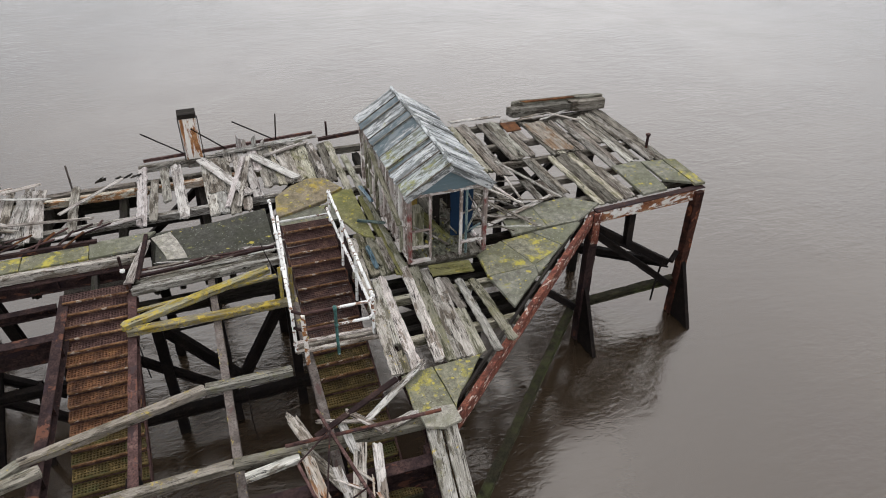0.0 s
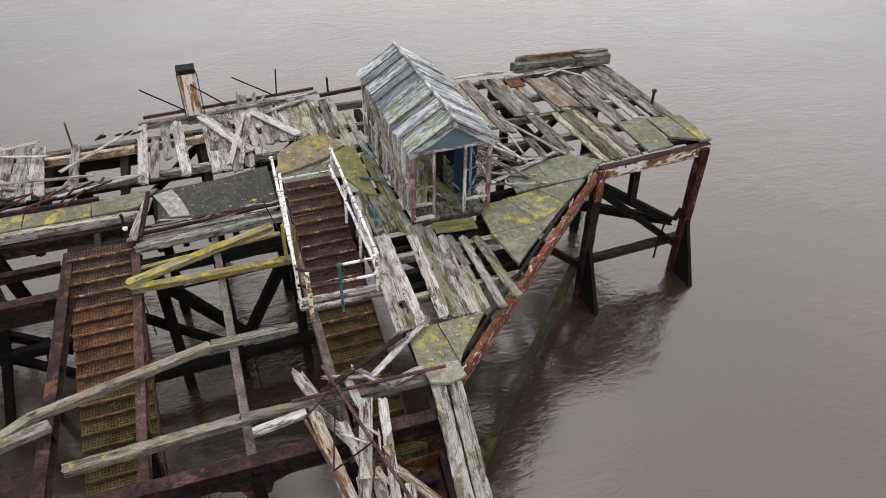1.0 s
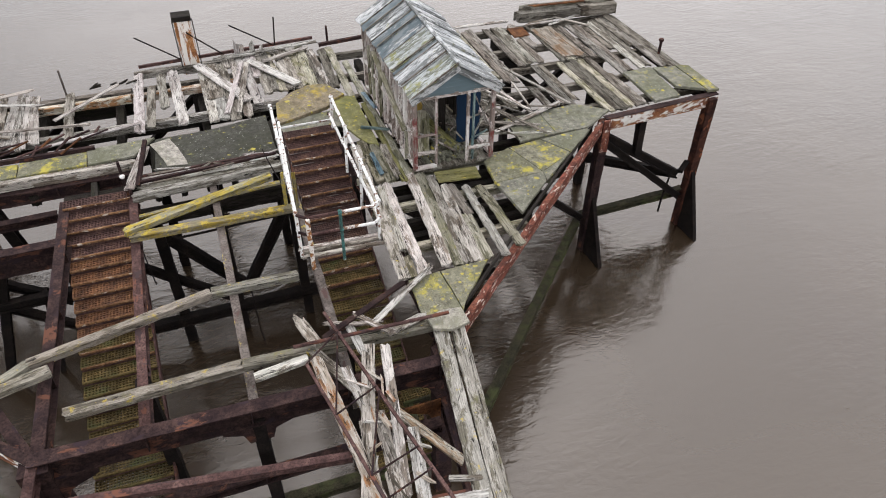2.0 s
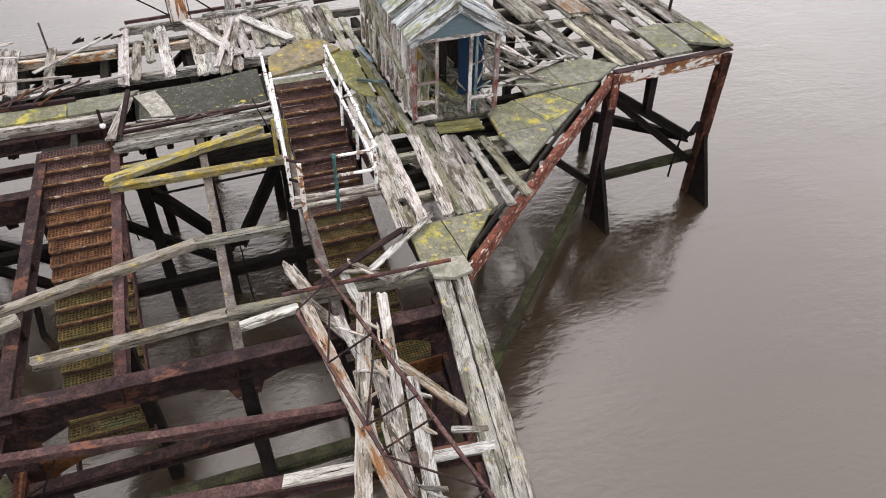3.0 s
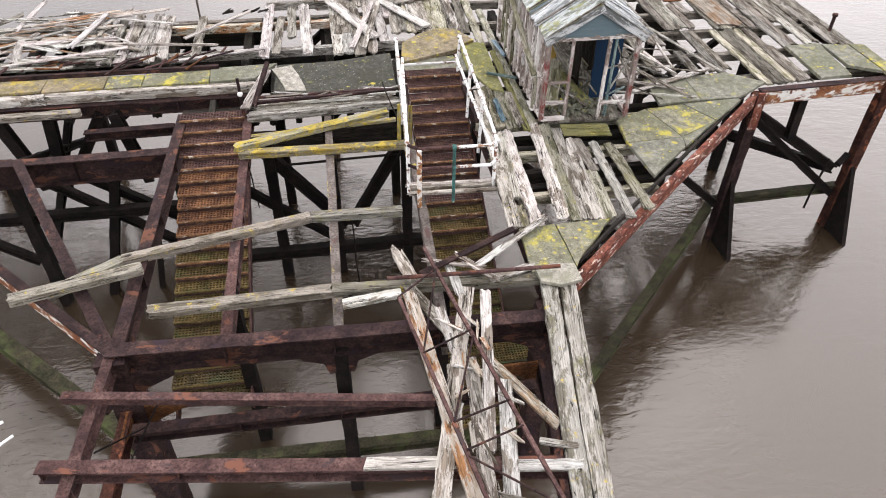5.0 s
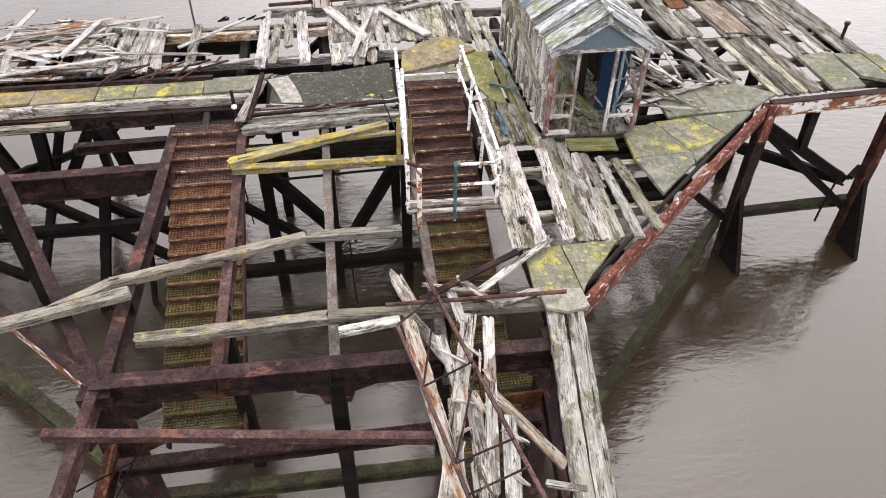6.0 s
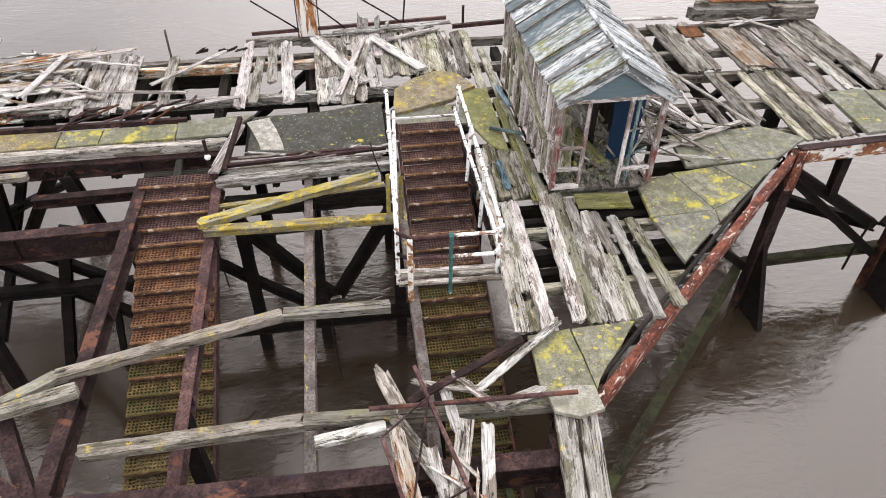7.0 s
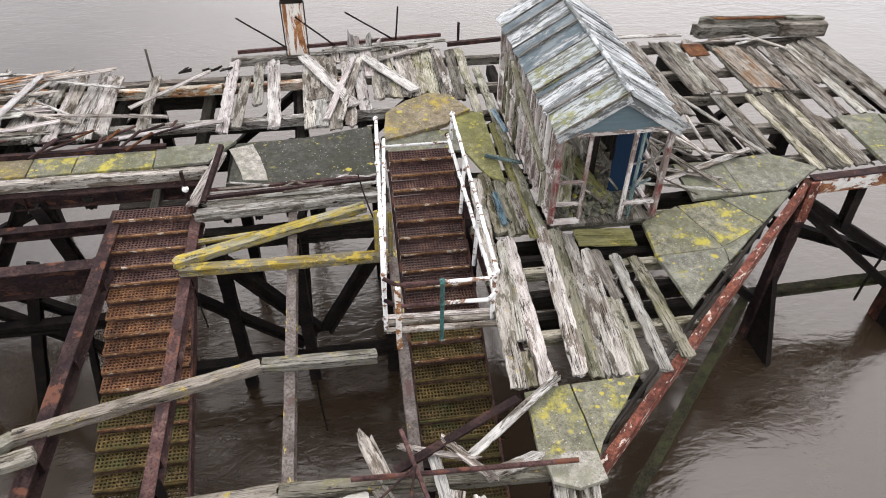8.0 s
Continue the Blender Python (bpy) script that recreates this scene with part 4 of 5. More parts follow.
# west deck joists and slabs
for y, z, mat in ((16.15, -0.06, "bleached"), (18.05, -0.10, "grey"), (19.75, -0.10, "orange"), (20.35, -0.22, "brown"), (21.2, -0.10, "grey")):
    if y < 21:
        joist(west, (-16.5, y, z), (-7, y, z), 0.20, 0.22, mat)
        joist(west, (-6.95, y + 0.03, z), (-2.2, y + 0.03, z), 0.20, 0.22, mat)
    if y > 17:
        joist(west, (-2.15, y, z), (3.0, y + 0.1, z), 0.20, 0.22, mat)
girder((-16, 16.05, -0.29), (-2.3, 16.05, -0.29), 0.22, 0.32, "rust", "rusted front girder of the ruined deck")
x = -3.3
while x > -15:
    l = R.uniform(0.8, 2.2)
    slab("slab", [(x - l + 0.02, 16.28 + R.uniform(-0.03, 0.03)), (x - l + 0.02, 16.93 + R.uniform(-0.05, 0.02)), (x, 16.92 + R.uniform(-0.05, 0.02)), (x, 16.29 + R.uniform(-0.03, 0.03))], -0.03 + R.uniform(-0.02, 0.01), 0.06, R.choice(("slab_yellow", "slab", "slab_moss")), west)
    x -= l
slab("slab", [(-3.28, 16.3), (-3.3, 17.0), (-1.7, 17.1), (-2.2, 16.35)], -0.03, 0.06, "slab", west)
steel("steel_angle", (-14, 16.98, 0.06), (-3.1, 17.0, 0.05), l_shape(0.10, 0.10), "rust", None, "long rusted angle bar on the slab edge", "angle bar")
slab("slab", [(-1.75, 15.45), (-1.7, 16.95), (-0.3, 17.0), (1.15, 17.3), (1.15, 15.4), (-0.2, 15.36)], -0.02, 0.08, "slab_dark", west, "large dark mossy slab")
slab("slab", [(-1.82, 16.72), (-1.35, 16.87), (-1.15, 16.3), (-0.97, 15.5), (-1.46, 15.56), (-1.6, 16.1)], 0.006, 0.02, "slab_pale", west, "pale worn patch of screed")
slab("slab", [(1.38, 16.6), (1.5, 17.7), (2.0, 18.2), (2.57, 18.45), (3.05, 18.3), (3.4, 17.55), (3.0, 17.35), (2.8, 17.05), (2.2, 16.85)], 0.06, 0.10, "slab_moss", west, "lifted slab with yellow lichen", 0.03)
slab("slab", [(1.4, 16.15), (1.35, 16.88), (3.3, 17.0), (3.2, 16.1)], -0.03, 0.06, "slab", west)
for x, y0, y1, w, mat in ((-2.05, 17.45, 20.9, 0.24, "pale"), (-1.75, 17.6, 20.0, 0.2, "grey"), (-1.35, 18.6, 20.7, 0.22, "grey"), (-0.93, 17.5, 20.85, 0.26, "pale"),
                          (-0.15, 17.4, 20.9, 0.24, "grey"), (0.12, 17.4, 20.8, 0.26, "grey"), (0.40, 17.3, 19.0, 0.26, "brown"), (0.75, 17.4, 21.0, 0.24, "grey"), (1.1, 18.0, 20.9, 0.24, "pale"),
                          (1.45, 18.5, 21.0, 0.24, "grey"), (1.85, 18.5, 21.2, 0.24, "mossy"), (2.1, 18.5, 21.2, 0.24, "grey"), (2.5, 18.6, 20.9, 0.26, "mossy"), (2.95, 18.4, 20.6, 0.22, "brown"), (3.3, 18.2, 20.9, 0.22, "brown"), (3.6, 17.4, 20.9, 0.2, "mossy"),
                          (-4.85, 17.6, 20.5, 0.2, "pale"), (-4.7, 17.8, 20.4, 0.22, "grey"), (-5.0, 17.5, 20.6, 0.24, "grey"), (-5.6, 17.5, 20.5, 0.24, "pale"), (-5.9, 17.5, 20.7, 0.22, "grey"), (-6.3, 18.1, 20.5, 0.24, "grey"), (-5.25, 17.9, 20.3, 0.22, "pale"), (-6.05, 17.6, 20.4, 0.2, "pale"), (-6.55, 17.7, 20.3, 0.22, "grey"), (-3.78, 17.7, 20.3, 0.22, "grey"), (-5.45, 18.3, 20.6, 0.2, "grey"), (-4.55, 17.7, 19.3, 0.2, "pale")):
    plank(west, x, y0, y1, w, mat, z=-0.02 + 0.01 * R.random(), skew=R.uniform(-0.12, 0.12), jag=0.08)
for i in range(125):
    x, y = R.uniform(-15.5, -5.6), R.uniform(17.2, 20.5)
    a, l = R.gauss(0.05, 0.28) if i % 5 else R.gauss(1.4, 0.3), R.uniform(0.7, 2.9)
    z = 0.05 + R.uniform(0, 0.16)
    timber("broken_board", (x - math.cos(a) * l / 2, y - math.sin(a) * l / 2, z + R.uniform(-0.03, 0.1)), (x + math.cos(a) * l / 2, y + math.sin(a) * l / 2, z + R.uniform(-0.03, 0.1)),
           R.uniform(0.06, 0.2), 0.04, R.choice(("pale", "bleached", "bleached", "grey", "grey", "orange", "pale")), None, "splintered grey board fallen on the ruined deck", "board", "fallen boards", jag=0.14, roll=R.uniform(-18, 18))
for i in range(34):
    x, y = R.uniform(-9.5, -3.0), R.uniform(17.05, 17.75)
    a, l = R.gauss(0.3, 0.7), R.uniform(0.3, 0.9)
    steel("rusted_strap", (x - math.cos(a) * l / 2, y - math.sin(a) * l / 2, 0.06), (x + math.cos(a) * l / 2, y + math.sin(a) * l / 2, 0.16), l_shape(0.05, 0.03, 0.01), R.choice(("rust_pale", "rust", "rust_orange")), None, "short rusted strap among broken boards", "strap", "rusted straps")
bent("long_lath", [(-6.1, 18.5, 0.12), (-3.2, 18.1, 0.1)], 0.1, 0.05, "grey", "long grey lath across the ruined deck", "lath")
timber("long_lath", (-4.1, 18.5, 0.14), (-2.5, 20.05, 0.16), 0.12, 0.05, "pale", None, "pale lath lying aslant over the joists", "lath")
timber("long_lath", (-4.2, 17.3, 0.1), (-2.0, 17.75, 0.1), 0.12, 0.05, "pale", None, "pale lath lying aslant over the joists", "lath")
for x, y0, y1, w, mat in ((0.0, 18.6, 20.85, 0.42, "grey"), (0.38, 18.7, 20.85, 0.3, "grey"), (1.65, 18.6, 21.2, 0.2, "brown"), (2.32, 18.5, 21.2, 0.2, "grey"), (2.75, 18.4, 21.3, 0.22, "mossy"), (3.12, 18.0, 20.9, 0.18, "grey"), (1.3, 19.6, 21.3, 0.2, "pale"), (0.9, 20.4, 21.6, 0.16, "pale"), (1.2, 20.5, 21.7, 0.14, "pale"), (0.5, 20.4, 21.4, 0.2, "grey")):
    plank(west, x, y0, y1, w, mat, z=0.0, skew=R.uniform(-0.06, 0.06), jag=0.08)
timber("long_board", (0.2, 20.9, 0.12), (3.4, 21.2, 0.12), 0.2, 0.05, "grey", None, "long grey board along the far deck edge", "board", jag=0.15)
timber("long_board", (1.5, 20.3, 0.10), (3.0, 20.9, 0.10), 0.16, 0.05, "pale", None, "pale board along the far deck edge", "board", jag=0.15)
pipe("post_stub", (3.75, 21.3, -0.1), (3.75, 21.3, 0.5), 0.035, "rust", None, "short pale post stub on the far edge", 0, "post")
steel("steel_angle", (3.4, 21.0, 0.1), (5.3, 21.2, 0.1), l_shape(0.1, 0.1), "rust", None, "rusted angle bar on the far deck edge", "angle bar")
timber("crossed_board", (-0.30, 20.75, 0.10), (0.85, 18.1, 0.08), 0.32, 0.05, "pale", None, "wide bleached board lying aslant", "board")
timber("crossed_board", (0.95, 20.4, 0.13), (0.2, 17.6, 0.06), 0.16, 0.05, "pale", None, "narrow bleached board lying aslant", "board")
timber("crossed_board", (1.1, 20.3, 0.15), (0.5, 17.5, 0.07), 0.14, 0.05, "grey", None, "narrow bleached board lying aslant", "board")
timber("crossed_board", (1.2, 20.5, 0.12), (2.3, 18.6, 0.10), 0.28, 0.06, "pale", None, "bleached board leaning on the lichened slab", "board")
steel("steel_angle", (-1.95, 21.3, 0.04), (3.3, 21.45, 0.16), l_shape(0.08, 0.08), "rust_pale", None, "long rusted angle bar on the far deck edge", "angle bar")

steel("steel_angle", (-2.1, 15.3, 0.03), (0.9, 15.32, 0.04), l_shape(0.06, 0.05), "rust_pale", None, "second thin rusted bar along the slab", "angle bar")
for y, z, mat in ((14.99, -0.10, "brown"), (15.16, -0.06, "bleached"), (15.34, -0.07, "pale")):
    timber("edge_board", (-2.2, y, z), (1.1, y + 0.06, z), 0.21, 0.06, mat, west, jag=0.15)
steel("steel_angle", (-2.15, 15.02, 0.06), (1.1, 15.25, 0.05), l_shape(0.07, 0.07), "rust", None, "red-brown rusted angle bar along the slab", "angle bar")
timber("leaning_board", (-2.35, 14.85, 0.02), (-1.9, 16.4, 0.16), 0.22, 0.06, "pale", None, "bleached board leaning by the stair head", "board")
steel("steel_angle", (-2.15, 14.9, 0.05), (-1.85, 16.2, 0.45), l_shape(0.09, 0.09), "rust", None, "rusted bracket by the stair head", "angle bar")
stub = thing("rail_stub", (-2.42, 15.0, -0.3), "rusted rail post with a white clamp by the stair head", "post")
pipe("post", (-2.42, 15.0, -0.35), (-2.42, 15.02, 0.65), 0.035, "rust", stub)
bm = bmesh.new()
bmesh.ops.create_uvsphere(bm, u_segments=10, v_segments=8, radius=0.065, matrix=Matrix.Translation((-2.42, 15.0, 0.28)))
part("clamp", bm, "pipe", stub)
for i in range(9):
    x = R.uniform(-2.0, 0.9)
    timber("splinter", (x, R.uniform(15.0, 15.5), 0.03), (x + R.uniform(0.3, 0.9), R.uniform(15.1, 15.6), 0.05), R.uniform(0.04, 0.08), 0.03, R.choice(("pale", "brown")), None, "pale splinter lying on the deck edge", "splinter", "splinters", jag=0.1)
timber("timber_board", (-8.2, 15.55, -0.2), (-6.1, 15.62, -0.2), 0.2, 0.14, "lichen", None, "lichened board stub over the open frame", "board")

# stakes and rotten stubs along the far edge
pipe("stake", (-3.93, 20.4, -0.3), (-3.92, 20.4, 0.62), 0.028, "rust_lichen", None, "thin grey stake standing at the far edge", 0.01, "stake")
for x, h, w in ((0.9, 0.5, 0.16), (1.05, 0.36, 0.12), (1.36, 0.42, 0.15), (1.62, 0.3, 0.12)):
    timber("board_stub", (x, 21.06, -0.1), (x + 0.03, 21.08, h), w, 0.04, "pale", None, "pale board stub standing at the far edge", "board", "board stubs", jag=0.12)
for i in range(9):
    x = R.uniform(-3.4, -2.2)
    timber("rotten_splinter", (x, 20.35 + R.uniform(-0.06, 0.06), 0.02), (x + R.uniform(0.1, 0.35), 20.38, R.uniform(0.03, 0.12)), 0.05, 0.04, "black", None, "black rotten splinter at the far edge", "splinter", "splinters", jag=0.06)

# column and rods
column = thing("column", (-0.45, 21.4, -0.4), "square white column streaked with rust", "column")
bm = bmesh.new()
box(bm, (-0.24, -0.2, 0), (0.24, 0.2, 1.64), pose(-0.45, 21.4, -0.4))
part("shaft", bm, "column", column)
bm = bmesh.new()
box(bm, (-0.27, -0.23, 1.64), (0.27, 0.23, 1.78), pose(-0.45, 21.4, -0.4))
part("cap", bm, "black", column, "dark weathered timber cap")
for x in (-0.72, -0.16):
    timber("side_strip", (x + 0.0, 21.2, -0.35), (x, 21.2, 1.3), 0.03, 0.04, "black", column, "dark rotten side strip", jag=0.02)
for a, b in (((-1.85, 21.35, 0.88), (-0.75, 21.35, 0.05)), ((0.84, 21.35, 0.9), (2.0, 21.35, 0.12)), ((2.18, 21.35, 0.97), (2.1, 21.35, 0.1)), ((-0.4, 21.2, 0.9), (0.5, 21.3, 0.05))):
    pipe("bent_rod", a, b, 0.022, "wet_iron", None, "thin dark bent iron rod", 0.01, "rod", "iron rods")

# log and pin
baulk = thing("baulk", (11.8, 20.6, 0.0), "heavy dark weathered baulk with a rusted strip on the deck edge", "baulk")
timber("piece", (10.05, 20.72, 0.34), (12.35, 20.58, 0.33), 0.30, 0.33, "brown", baulk, jag=0.14, wear=1.2)
timber("piece", (10.25, 20.98, 0.44), (13.7, 20.72, 0.42), 0.24, 0.40, "brown", baulk, jag=0.14, wear=1.2)
timber("piece", (12.3, 20.55, 0.38), (13.75, 20.45, 0.36), 0.34, 0.36, "brown", baulk, jag=0.14, wear=1.2)
timber("strip", (10.6, 20.86, 0.46), (12.6, 20.74, 0.45), 0.12, 0.05, "rust_orange", baulk, "rust-stained strip", jag=0.1)
pin = thing("mooring_pin", (13.3, 17.1, 0), "rusted iron pin on the deck edge", "pin")
pipe("shank", (13.3, 17.1, -0.1), (13.3, 17.1, 0.42), 0.045, "rust", pin)
pipe("head", (13.3, 17.1, 0.40), (13.3, 17.1, 0.47), 0.075, "rust", pin)

# ---- the hut ----
HX0, HX1, HY0, HY1, HZ, HE, HR = 4.10, 6.02, 13.35, 17.75, 0.06, 1.98, 2.66
hut = thing("hut", ((HX0 + HX1) / 2, (HY0 + HY1) / 2, HZ), "derelict timber shelter with peeling paint, open front and patched gable roof", "hut")
HM = (HX0 + HX1) / 2


def upright(name, x, y, z0, z1, w, t, material, lean=(0, 0), turn=0.0, parent=None):
    SEED[0] += 1
    bm = timber_mesh(z1 - z0, w, t, 0.01, 0.5, SEED[0])
    up = Matrix.Translation((x, y, z0)) @ Matrix.Rotation(radians(turn), 4, "Z") @ pose(0, 0, 0, lean[0], lean[1], 0) @ Matrix.Rotation(radians(-90), 4, "Y") @ Matrix.Translation((0, 0, t / 2))
    return part(name, bm, material, parent or hut, "", up)


for x, y, mat in ((HX0, HY0, "red_paint"), (HX1, HY0, "red_paint"), (HX0, HY1, "white_paint"), (HX1, HY1, "white_paint")):
    upright("corner_post", x, y, HZ, HE, 0.11, 0.11, mat)
timber("floor", (HM, HY0 - 0.05, HZ), (HM, HY1, HZ), HX1 - HX0, 0.08, "brown", hut, jag=0)
y = HY0 + 0.35
i = 0
while y < HY1 - 0.1:
    w = R.uniform(0.12, 0.2)
    upright("stud", HX0, y, HZ, HE, 0.09, 0.09, "white_paint", turn=90)
    if i % 3 != 1:
        upright("wall_board", HX0 - 0.01, y + 0.2, HZ + R.choice((0, 0, 0.1)), (HE - R.choice((0.02, 0.05, 0.4))) if y > HY0 + 1.5 else R.uniform(0.8, 1.0), w, 0.03, R.choice(("white_paint", "mossy", "white_paint")), turn=90)
    if i % 3 == 2:
        upright("stud", HX1, y, HZ, HE, 0.07, 0.07, "grey", turn=90)
    y += 0.36
    i += 1
for z in (HZ + 0.12, 0.95, HE):
    for x in (HX0, HX1):
        timber("wall_rail", (x, HY0, z), (x, HY1, z), 0.09, 0.09, "white_paint", hut, jag=0)
for z in (HZ + 0.1, HE - 0.02):
    timber("wall_rail", (HX0, HY1, z), (HX1, HY1, z), 0.09, 0.09, "white_paint", hut, jag=0)
x = HX0 + 0.1
while x < HX1:
    upright("wall_board", x, HY1 + 0.03, HZ, HE + 0.1, 0.19, 0.03, "teal" if R.random() < 0.5 else "door_blue")
    x += 0.2
upright("door_post", 4.62, HY0, HZ, 1.95, 0.06, 0.07, "red_paint")
upright("door_post", 5.40, HY0, HZ, 1.95, 0.06, 0.08, "white_paint")
upright("door_post", 5.55, HY0 + 0.02, HZ, 1.95, 0.05, 0.06, "teal")
timber("window_sill", (5.40, HY0, 0.45), (HX1, HY0, 0.45), 0.1, 0.08, "white_paint", hut, jag=0)
timber("threshold", (HX0, HY0, HZ + 0.08), (4.62, HY0, HZ + 0.08), 0.1, 0.1, "white_paint", hut, jag=0)
timber("lintel", (HX0 - 0.05, HY0, 2.0), (HX1 + 0.05, HY0, 2.0), 0.12, 0.12, "white_paint", hut, jag=0.01)
upright("blue_panel", 5.72, HY0 + 0.75, 0.12, 1.92, 0.62, 0.04, "door_blue", turn=90)
timber("window_rail", (HX0, HY0, 0.98), (4.62, HY0, 0.98), 0.06, 0.06, "red_paint", hut, jag=0)
timber("window_rail", (HX0, HY0 + 0.03, 0.52), (4.62, HY0 + 0.03, 0.50), 0.05, 0.09, "bleached", hut, jag=0.02)
for (x, z), (x2, z2) in (((5.5, 0.55), (6.0, 1.55)), ((5.6, 1.75), (6.0, 0.9)), ((5.45, 1.2), (6.02, 1.3)), ((5.5, 0.12), (5.95, 0.5))):
    timber("loose_lath", (x, HY0 + 0.06, z), (x2, HY0 + 0.1, z2), 0.05, 0.03, "grey", hut, jag=0.05)
timber("leaning_plank", (HX0 - 0.09, 16.5, 1.75), (HX0 - 0.12, 13.75, 0.95), 0.13, 0.04, "mossy", hut, "mossy plank hanging across the side wall", jag=0.08)
# black boards added inside the hut so its depth looks shaded
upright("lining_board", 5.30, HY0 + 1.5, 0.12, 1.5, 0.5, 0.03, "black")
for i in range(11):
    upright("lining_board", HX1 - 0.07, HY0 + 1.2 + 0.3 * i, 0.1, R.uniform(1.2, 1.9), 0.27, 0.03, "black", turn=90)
# rubble on the hut floor
bm = bmesh.new()
for i in range(520):
    x, y = R.uniform(HX0 + 0.3, HX1 - 0.3), HY0 + 0.1 + 1.9 * R.random() ** 1.4
    top = 0.20 * math.exp(-((x - 4.95) / 0.5) ** 2) * math.exp(-((y - HY0 - 1.0) / 1.1) ** 2)
    m = pose(x, y, HZ + R.random() * top + 0.02, R.uniform(0, 180), R.uniform(0, 180), R.uniform(0, 180))
    d = [R.uniform(0.008, 0.045) for _ in range(3)]
    box(bm, [-v for v in d], d, m)
rubble = part("rubble", bm, "slab", hut, "heap of grey-green broken rubble")
rubble["kind"] = "stuff"
for i in range(14):
    x, y, a = R.uniform(4.3, 5.8), R.uniform(HY0 + 0.2, HY0 + 2.2), R.uniform(0, 3.1)
    l = R.uniform(0.3, 0.9)
    timber("broken_slat", (x, y, R.uniform(0.2, 0.35)), (x + l * math.cos(a) * 0.6, y + l * math.sin(a), R.uniform(0.2, 0.6)), 0.06, 0.03, R.choice(("mossy", "teal", "grey")), hut)
timber("fallen_panel", (4.35, HY0 + 0.35, 0.16), (4.75, HY0 + 1.5, 0.75), 0.42, 0.04, "mossy", hut, "mossy collapsed lining panel", jag=0.15)
timber("fallen_panel", (5.3, HY0 + 0.4, 0.14), (4.9, HY0 + 1.7, 0.35), 0.35, 0.04, "green", hut, "mossy collapsed lining panel", jag=0.15)
upright("ochre_panel", 4.85, HY0 + 2.0, 0.30, 0.80, 0.48, 0.03, "door_ochre", (6, 0))
# gable
bm = bmesh.new()
g = [(HX0, 1.96), (HX1, 1.96), (HX1, 2.02), (HM, HR - 0.05), (HX0, 2.02)]
vv = [[bm.verts.new((x, HY0 + o, z)) for x, z in g] for o in (-0.06, -0.03)]
for j in range(5):
    bm.faces.new((vv[0][j], vv[0][(j + 1) % 5], vv[1][(j + 1) % 5], vv[1][j]))
bm.faces.new(vv[0][::-1])
bm.faces.new(vv[1])
bmesh.ops.recalc_face_normals(bm, faces=bm.faces)
part("gable", bm, "gable_blue", hut, "faded blue-grey gable board")
for sgn, ex in ((-1, HX0 - 0.16), (1, HX1 + 0.16)):
    timber("bargeboard", (HM, HY0 - 0.12, HR), (ex, HY0 - 0.12, HE - 0.03), 0.06, 0.16, "roof_pale", hut, jag=0.02)
    order = ("roof_moss", "roof_pale", "roof_slate", "roof_moss", "roof_slate", "roof_slate", "roof_pale", "roof_slate", "roof_pale") if sgn < 0 else ("roof_pale",) * 9
    wide = (0.66, 0.55, 0.22, 0.70, 0.66, 0.42, 0.62, 0.42, 0.60)
    k5 = (HY1 - HY0 + 0.40) / sum(wide)
    y = HY0 - 0.19
    for i, (mat, step) in enumerate(zip(order, wide)):
        step *= k5
        lift = 0.03 * (i % 2)
        panel = timber("roof_panel", (HM, y + step / 2, HR + 0.05 + lift), (ex, y + step / 2, HE + 0.03 + lift), step * 1.0, 0.035, mat, hut, jag=0.04, wear=0.2, roll=R.uniform(-1.5, 1.5))
        timber("lap_strip", (HM, y, HR + 0.095 + lift), (ex, y, HE + 0.075 + lift), 0.035, 0.03, "brown" if sgn < 0 else "roof_pale", panel, jag=0.05)
        y += step
timber("ridge_board", (HM, HY0 - 0.2, HR + 0.11), (HM, HY1 + 0.2, HR + 0.11), 0.10, 0.05, "roof_pale", hut, jag=0.02)

# ---- fallen lattice frame and boards at the gangway head ----
lattice = thing("lattice_frame", (1.2, 6.5, 0.2), "fallen rusted lattice frame of angle bars", "lattice frame")
A0, A1, B0, B1 = Vector((0.44, 8.16, 0.22)), Vector((1.31, 3.75, 0.2)), Vector((0.98, 9.25, 0.26)), Vector((2.24, 3.65, 0.2))
for a, b in ((A0, A1), (B0, B1)):
    steel("chord", a, b, l_shape(0.05, 0.05, 0.012), "rust_pale", lattice, rough=0.004)
for u, v in ((0.0, 0.10), (0.27, 0.10), (0.27, 0.35), (0.55, 0.37), (0.55, 0.585), (0.65, 0.66), (0.67, 0.88), (0.93, 0.88)):
    pipe("lacing_bar", A0.lerp(A1, u), B0.lerp(B1, v), 0.016, "rust", lattice)
pipe("rail_bar", (0.3, 8.68, 0.14), (3.15, 8.5, 0.22), 0.035, "rust_pale", None, "long red-brown rusted bar", 0.01, "bar")
steel("steel_angle", (0.85, 8.72, 0.15), (2.6, 9.52, 0.27), l_shape(0.11, 0.05), "rust", None, "rusted riveted angle bar leaning on the slab", "angle bar")
timber("fallen_board", (1.75, 8.75, 0.15), (3.3, 9.92, 0.17), 0.13, 0.05, "bleached", None, "pale board leaning across the stair foot", "board", "fallen boards")
timber("fallen_board", (0.62, 8.4, 0.08), (1.12, 3.9, 0.06), 0.22, 0.09, "orange", None, "long split board with bare orange heartwood", "board", "fallen boards")
timber("fallen_board", (1.58, 8.4, 0.05), (0.42, 4.1, 0.05), 0.24, 0.06, "bleached", None, "long bleached splintered board", "board", "fallen boards")
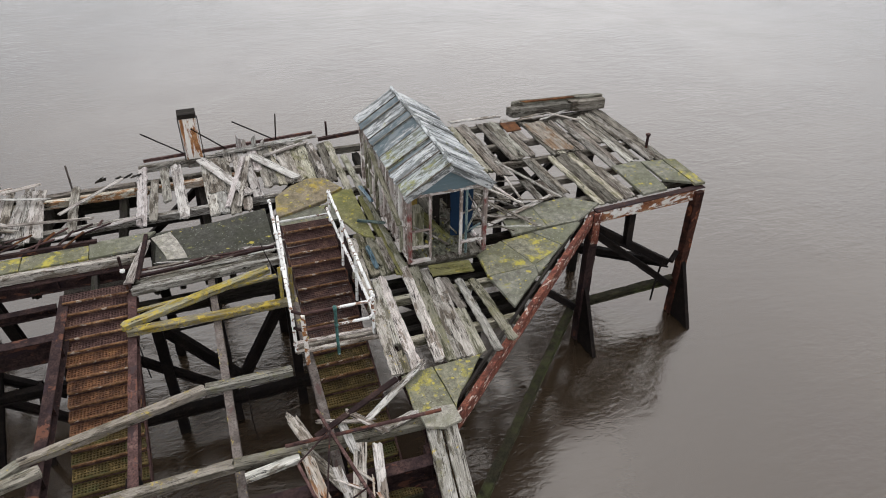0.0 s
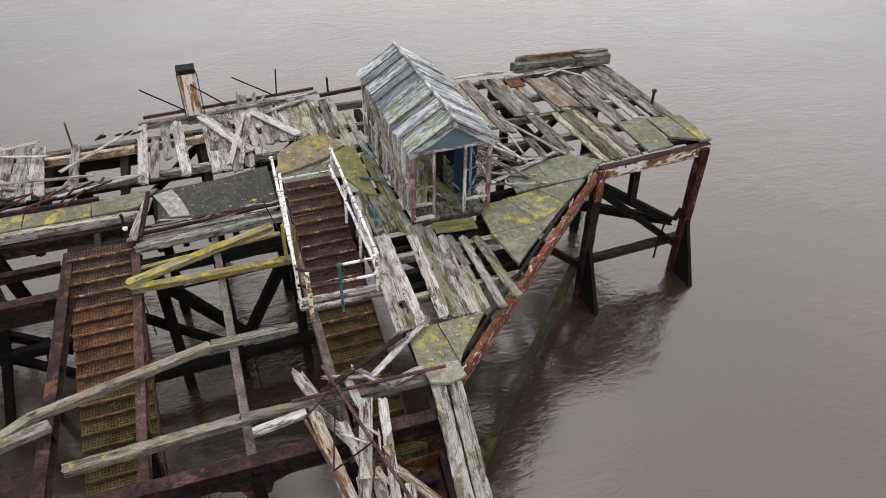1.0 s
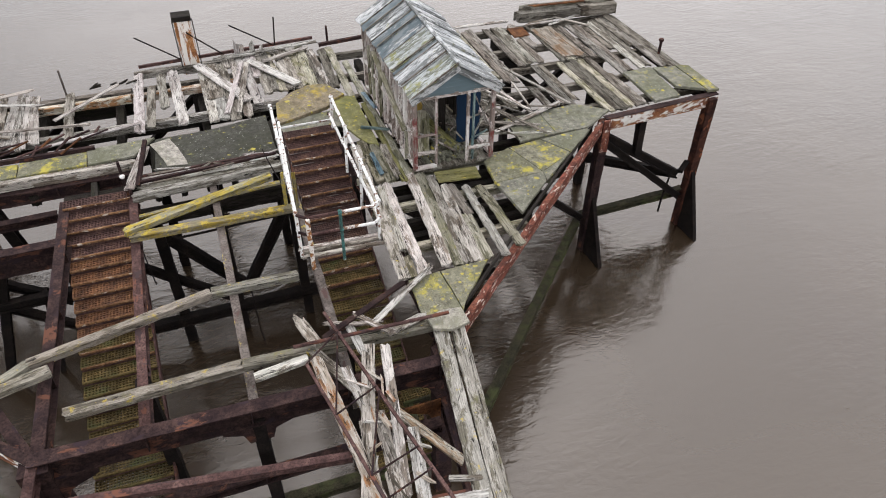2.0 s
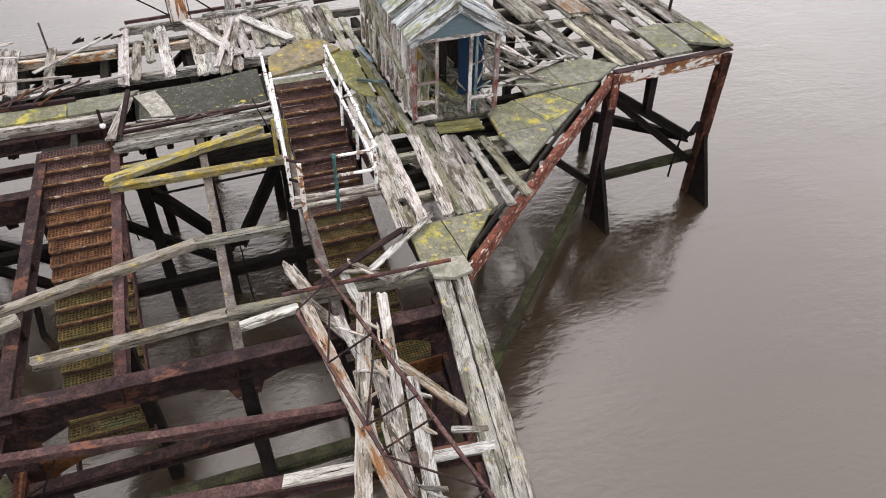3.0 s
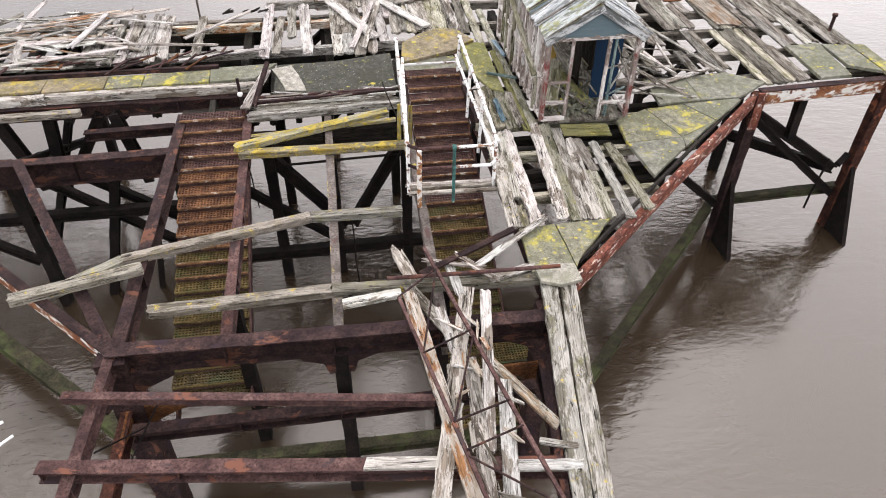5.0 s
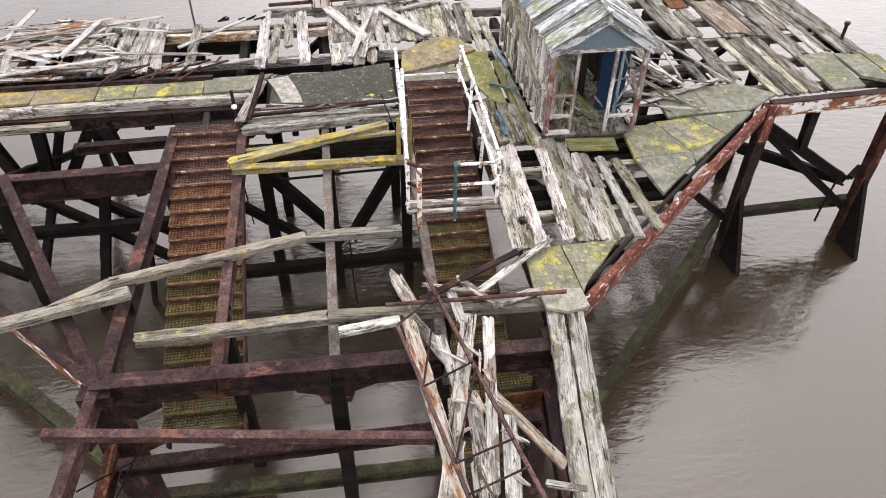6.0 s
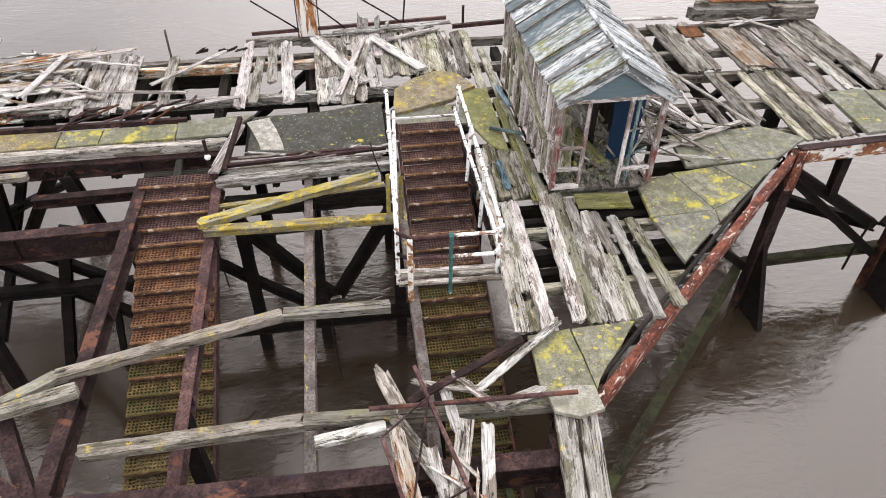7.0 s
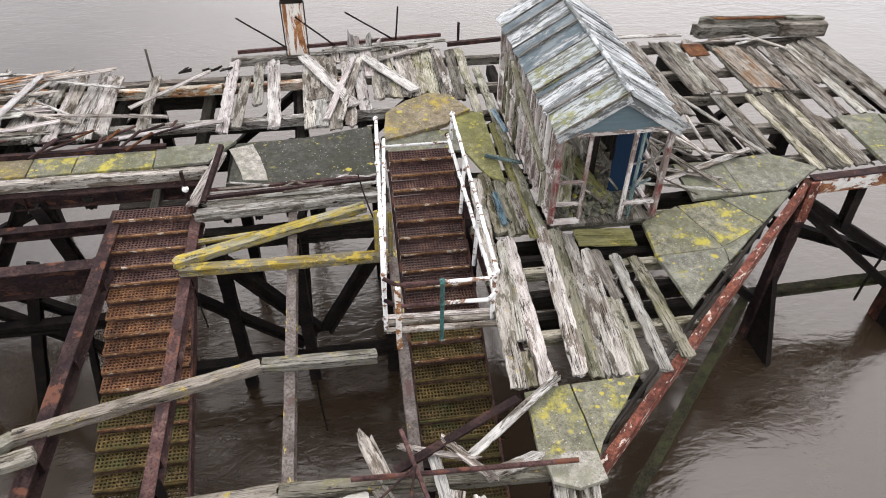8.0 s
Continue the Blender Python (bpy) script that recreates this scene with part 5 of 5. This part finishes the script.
timber("fallen_board", (1.86, 8.3, 0.05), (1.34, 5.35, 0.03), 0.18, 0.06, "bleached", None, "long bleached splintered board", "board", "fallen boards")
timber("fallen_board", (1.78, 6.5, 0.06), (1.34, 3.8, 0.04), 0.22, 0.06, "bleached", None, "long bleached splintered board", "board", "fallen boards")
timber("fallen_board", (0.64, 8.58, 0.03), (1.32, 7.2, -0.02), 0.2, 0.06, "grey", None, "grey board fallen aslant", "board", "fallen boards")
timber("fallen_board", (1.6, 6.95, 0.03), (2.36, 5.65, -0.02), 0.16, 0.07, "panel", None, "split board fallen aslant", "board", "fallen boards")
timber("fallen_board", (0.48, 9.2, 0.34), (0.74, 8.6, 0.10), 0.22, 0.05, "bleached", None, "splintered board end sticking up", "board", "fallen boards", jag=0.2)

for a, b, w in (((8.03, 17.17, 0.35), (9.09, 14.96, 0.12), 0.10), ((6.56, 14.32, 0.10), (8.89, 15.17, 0.12), 0.14), ((7.40, 15.94, 0.3), (7.89, 14.89, 0.1), 0.09), ((7.93, 16.40, 0.3), (7.98, 15.23, 0.1), 0.06), ((6.3, 15.6, 0.9), (7.9, 14.95, 0.15), 0.08)):
    timber("fallen_lath", a, b, w, 0.04, "bleached", None, "pale lath fallen beside the hut", "lath", "fallen laths", jag=0.08)
# lath heap beside the hut
for i in range(11):
    x, y = R.uniform(6.3, 7.6), R.uniform(13.9, 16.6)
    a, l = R.gauss(-0.7, 0.4), R.uniform(0.7, 2.3)
    timber("fallen_lath", (x - math.cos(a) * l / 2, y - math.sin(a) * l / 2, 0.08 + R.uniform(0, 0.3)), (x + math.cos(a) * l / 2, y + math.sin(a) * l / 2, 0.06 + R.uniform(0, 0.2)),
           R.uniform(0.05, 0.11), 0.03, R.choice(("grey", "drift", "brown", "drift")), None, "pale lath fallen beside the hut", "lath", "fallen laths", jag=0.1, roll=R.uniform(-30, 30))

# hanging wires, stray rods and splinters
for a, b in (((-0.2, 11.0, -0.35), (-0.15, 11.1, -2.2)), ((-2.3, 13.3, -0.3), (-2.2, 13.2, -1.6)), ((1.05, 13.2, 0.1), (0.75, 14.8, 0.45)), ((-3.4, 7.6, -1.0), (-3.9, 6.6, -1.5)), ((-3.6, 7.3, -1.2), (-4.2, 6.8, -1.0))):
    pipe("hanging_wire", a, b, 0.014, "wet_iron", None, "thin dark hanging wire", 0.05, "wire", "hanging wires")
for a, b in (((-5.3, 6.55, -0.05), (-5.05, 6.75, 0.0)), ((-5.05, 6.15, -0.05), (-4.85, 6.5, 0.0))):
    pipe("white_pole", (a[0] - 1.2, a[1] - 1.0, a[2]), b, 0.02, "pipe", None, "thin white pole with flaking paint", 0.01, "pole", "white poles")
for i in range(22):
    x, y = R.uniform(0.95, 1.65), R.uniform(4.4, 8.2)
    a, l = R.gauss(-1.3, 0.5), R.uniform(0.2, 0.8)
    z = 0.07 + R.uniform(0, 0.06)
    timber("splinter", (x, y, z), (x + l * math.cos(a), y + l * math.sin(a), z + R.uniform(-0.03, 0.05)), R.uniform(0.03, 0.08), 0.025, R.choice(("bleached", "grey", "orange", "brown")), None, "pale splinter among the fallen boards", "splinter", "splinters", jag=0.1)
for a, b, w, mat in (((1.05, 8.1, 0.02), (1.2, 6.9, 0.0), 0.16, "bleached"), ((2.05, 8.5, 0.12), (1.5, 9.1, 0.2), 0.14, "bleached"), ((1.35, 9.0, 0.1), (1.45, 8.2, 0.05), 0.16, "bleached"), ((0.9, 9.1, 0.14), (1.9, 8.75, 0.16), 0.1, "grey"), ((1.1, 7.0, 0.0), (0.95, 5.6, 0.0), 0.18, "bleached"), ((1.35, 6.9, 0.03), (1.2, 4.6, 0.02), 0.2, "grey"), ((2.0, 8.55, 0.06), (2.75, 8.75, 0.08), 0.18, "bleached")):
    timber("fallen_board", a, b, w, 0.05, mat, None, "bleached broken board in the heap", "board", "fallen boards", jag=0.15, roll=R.uniform(-12, 12))
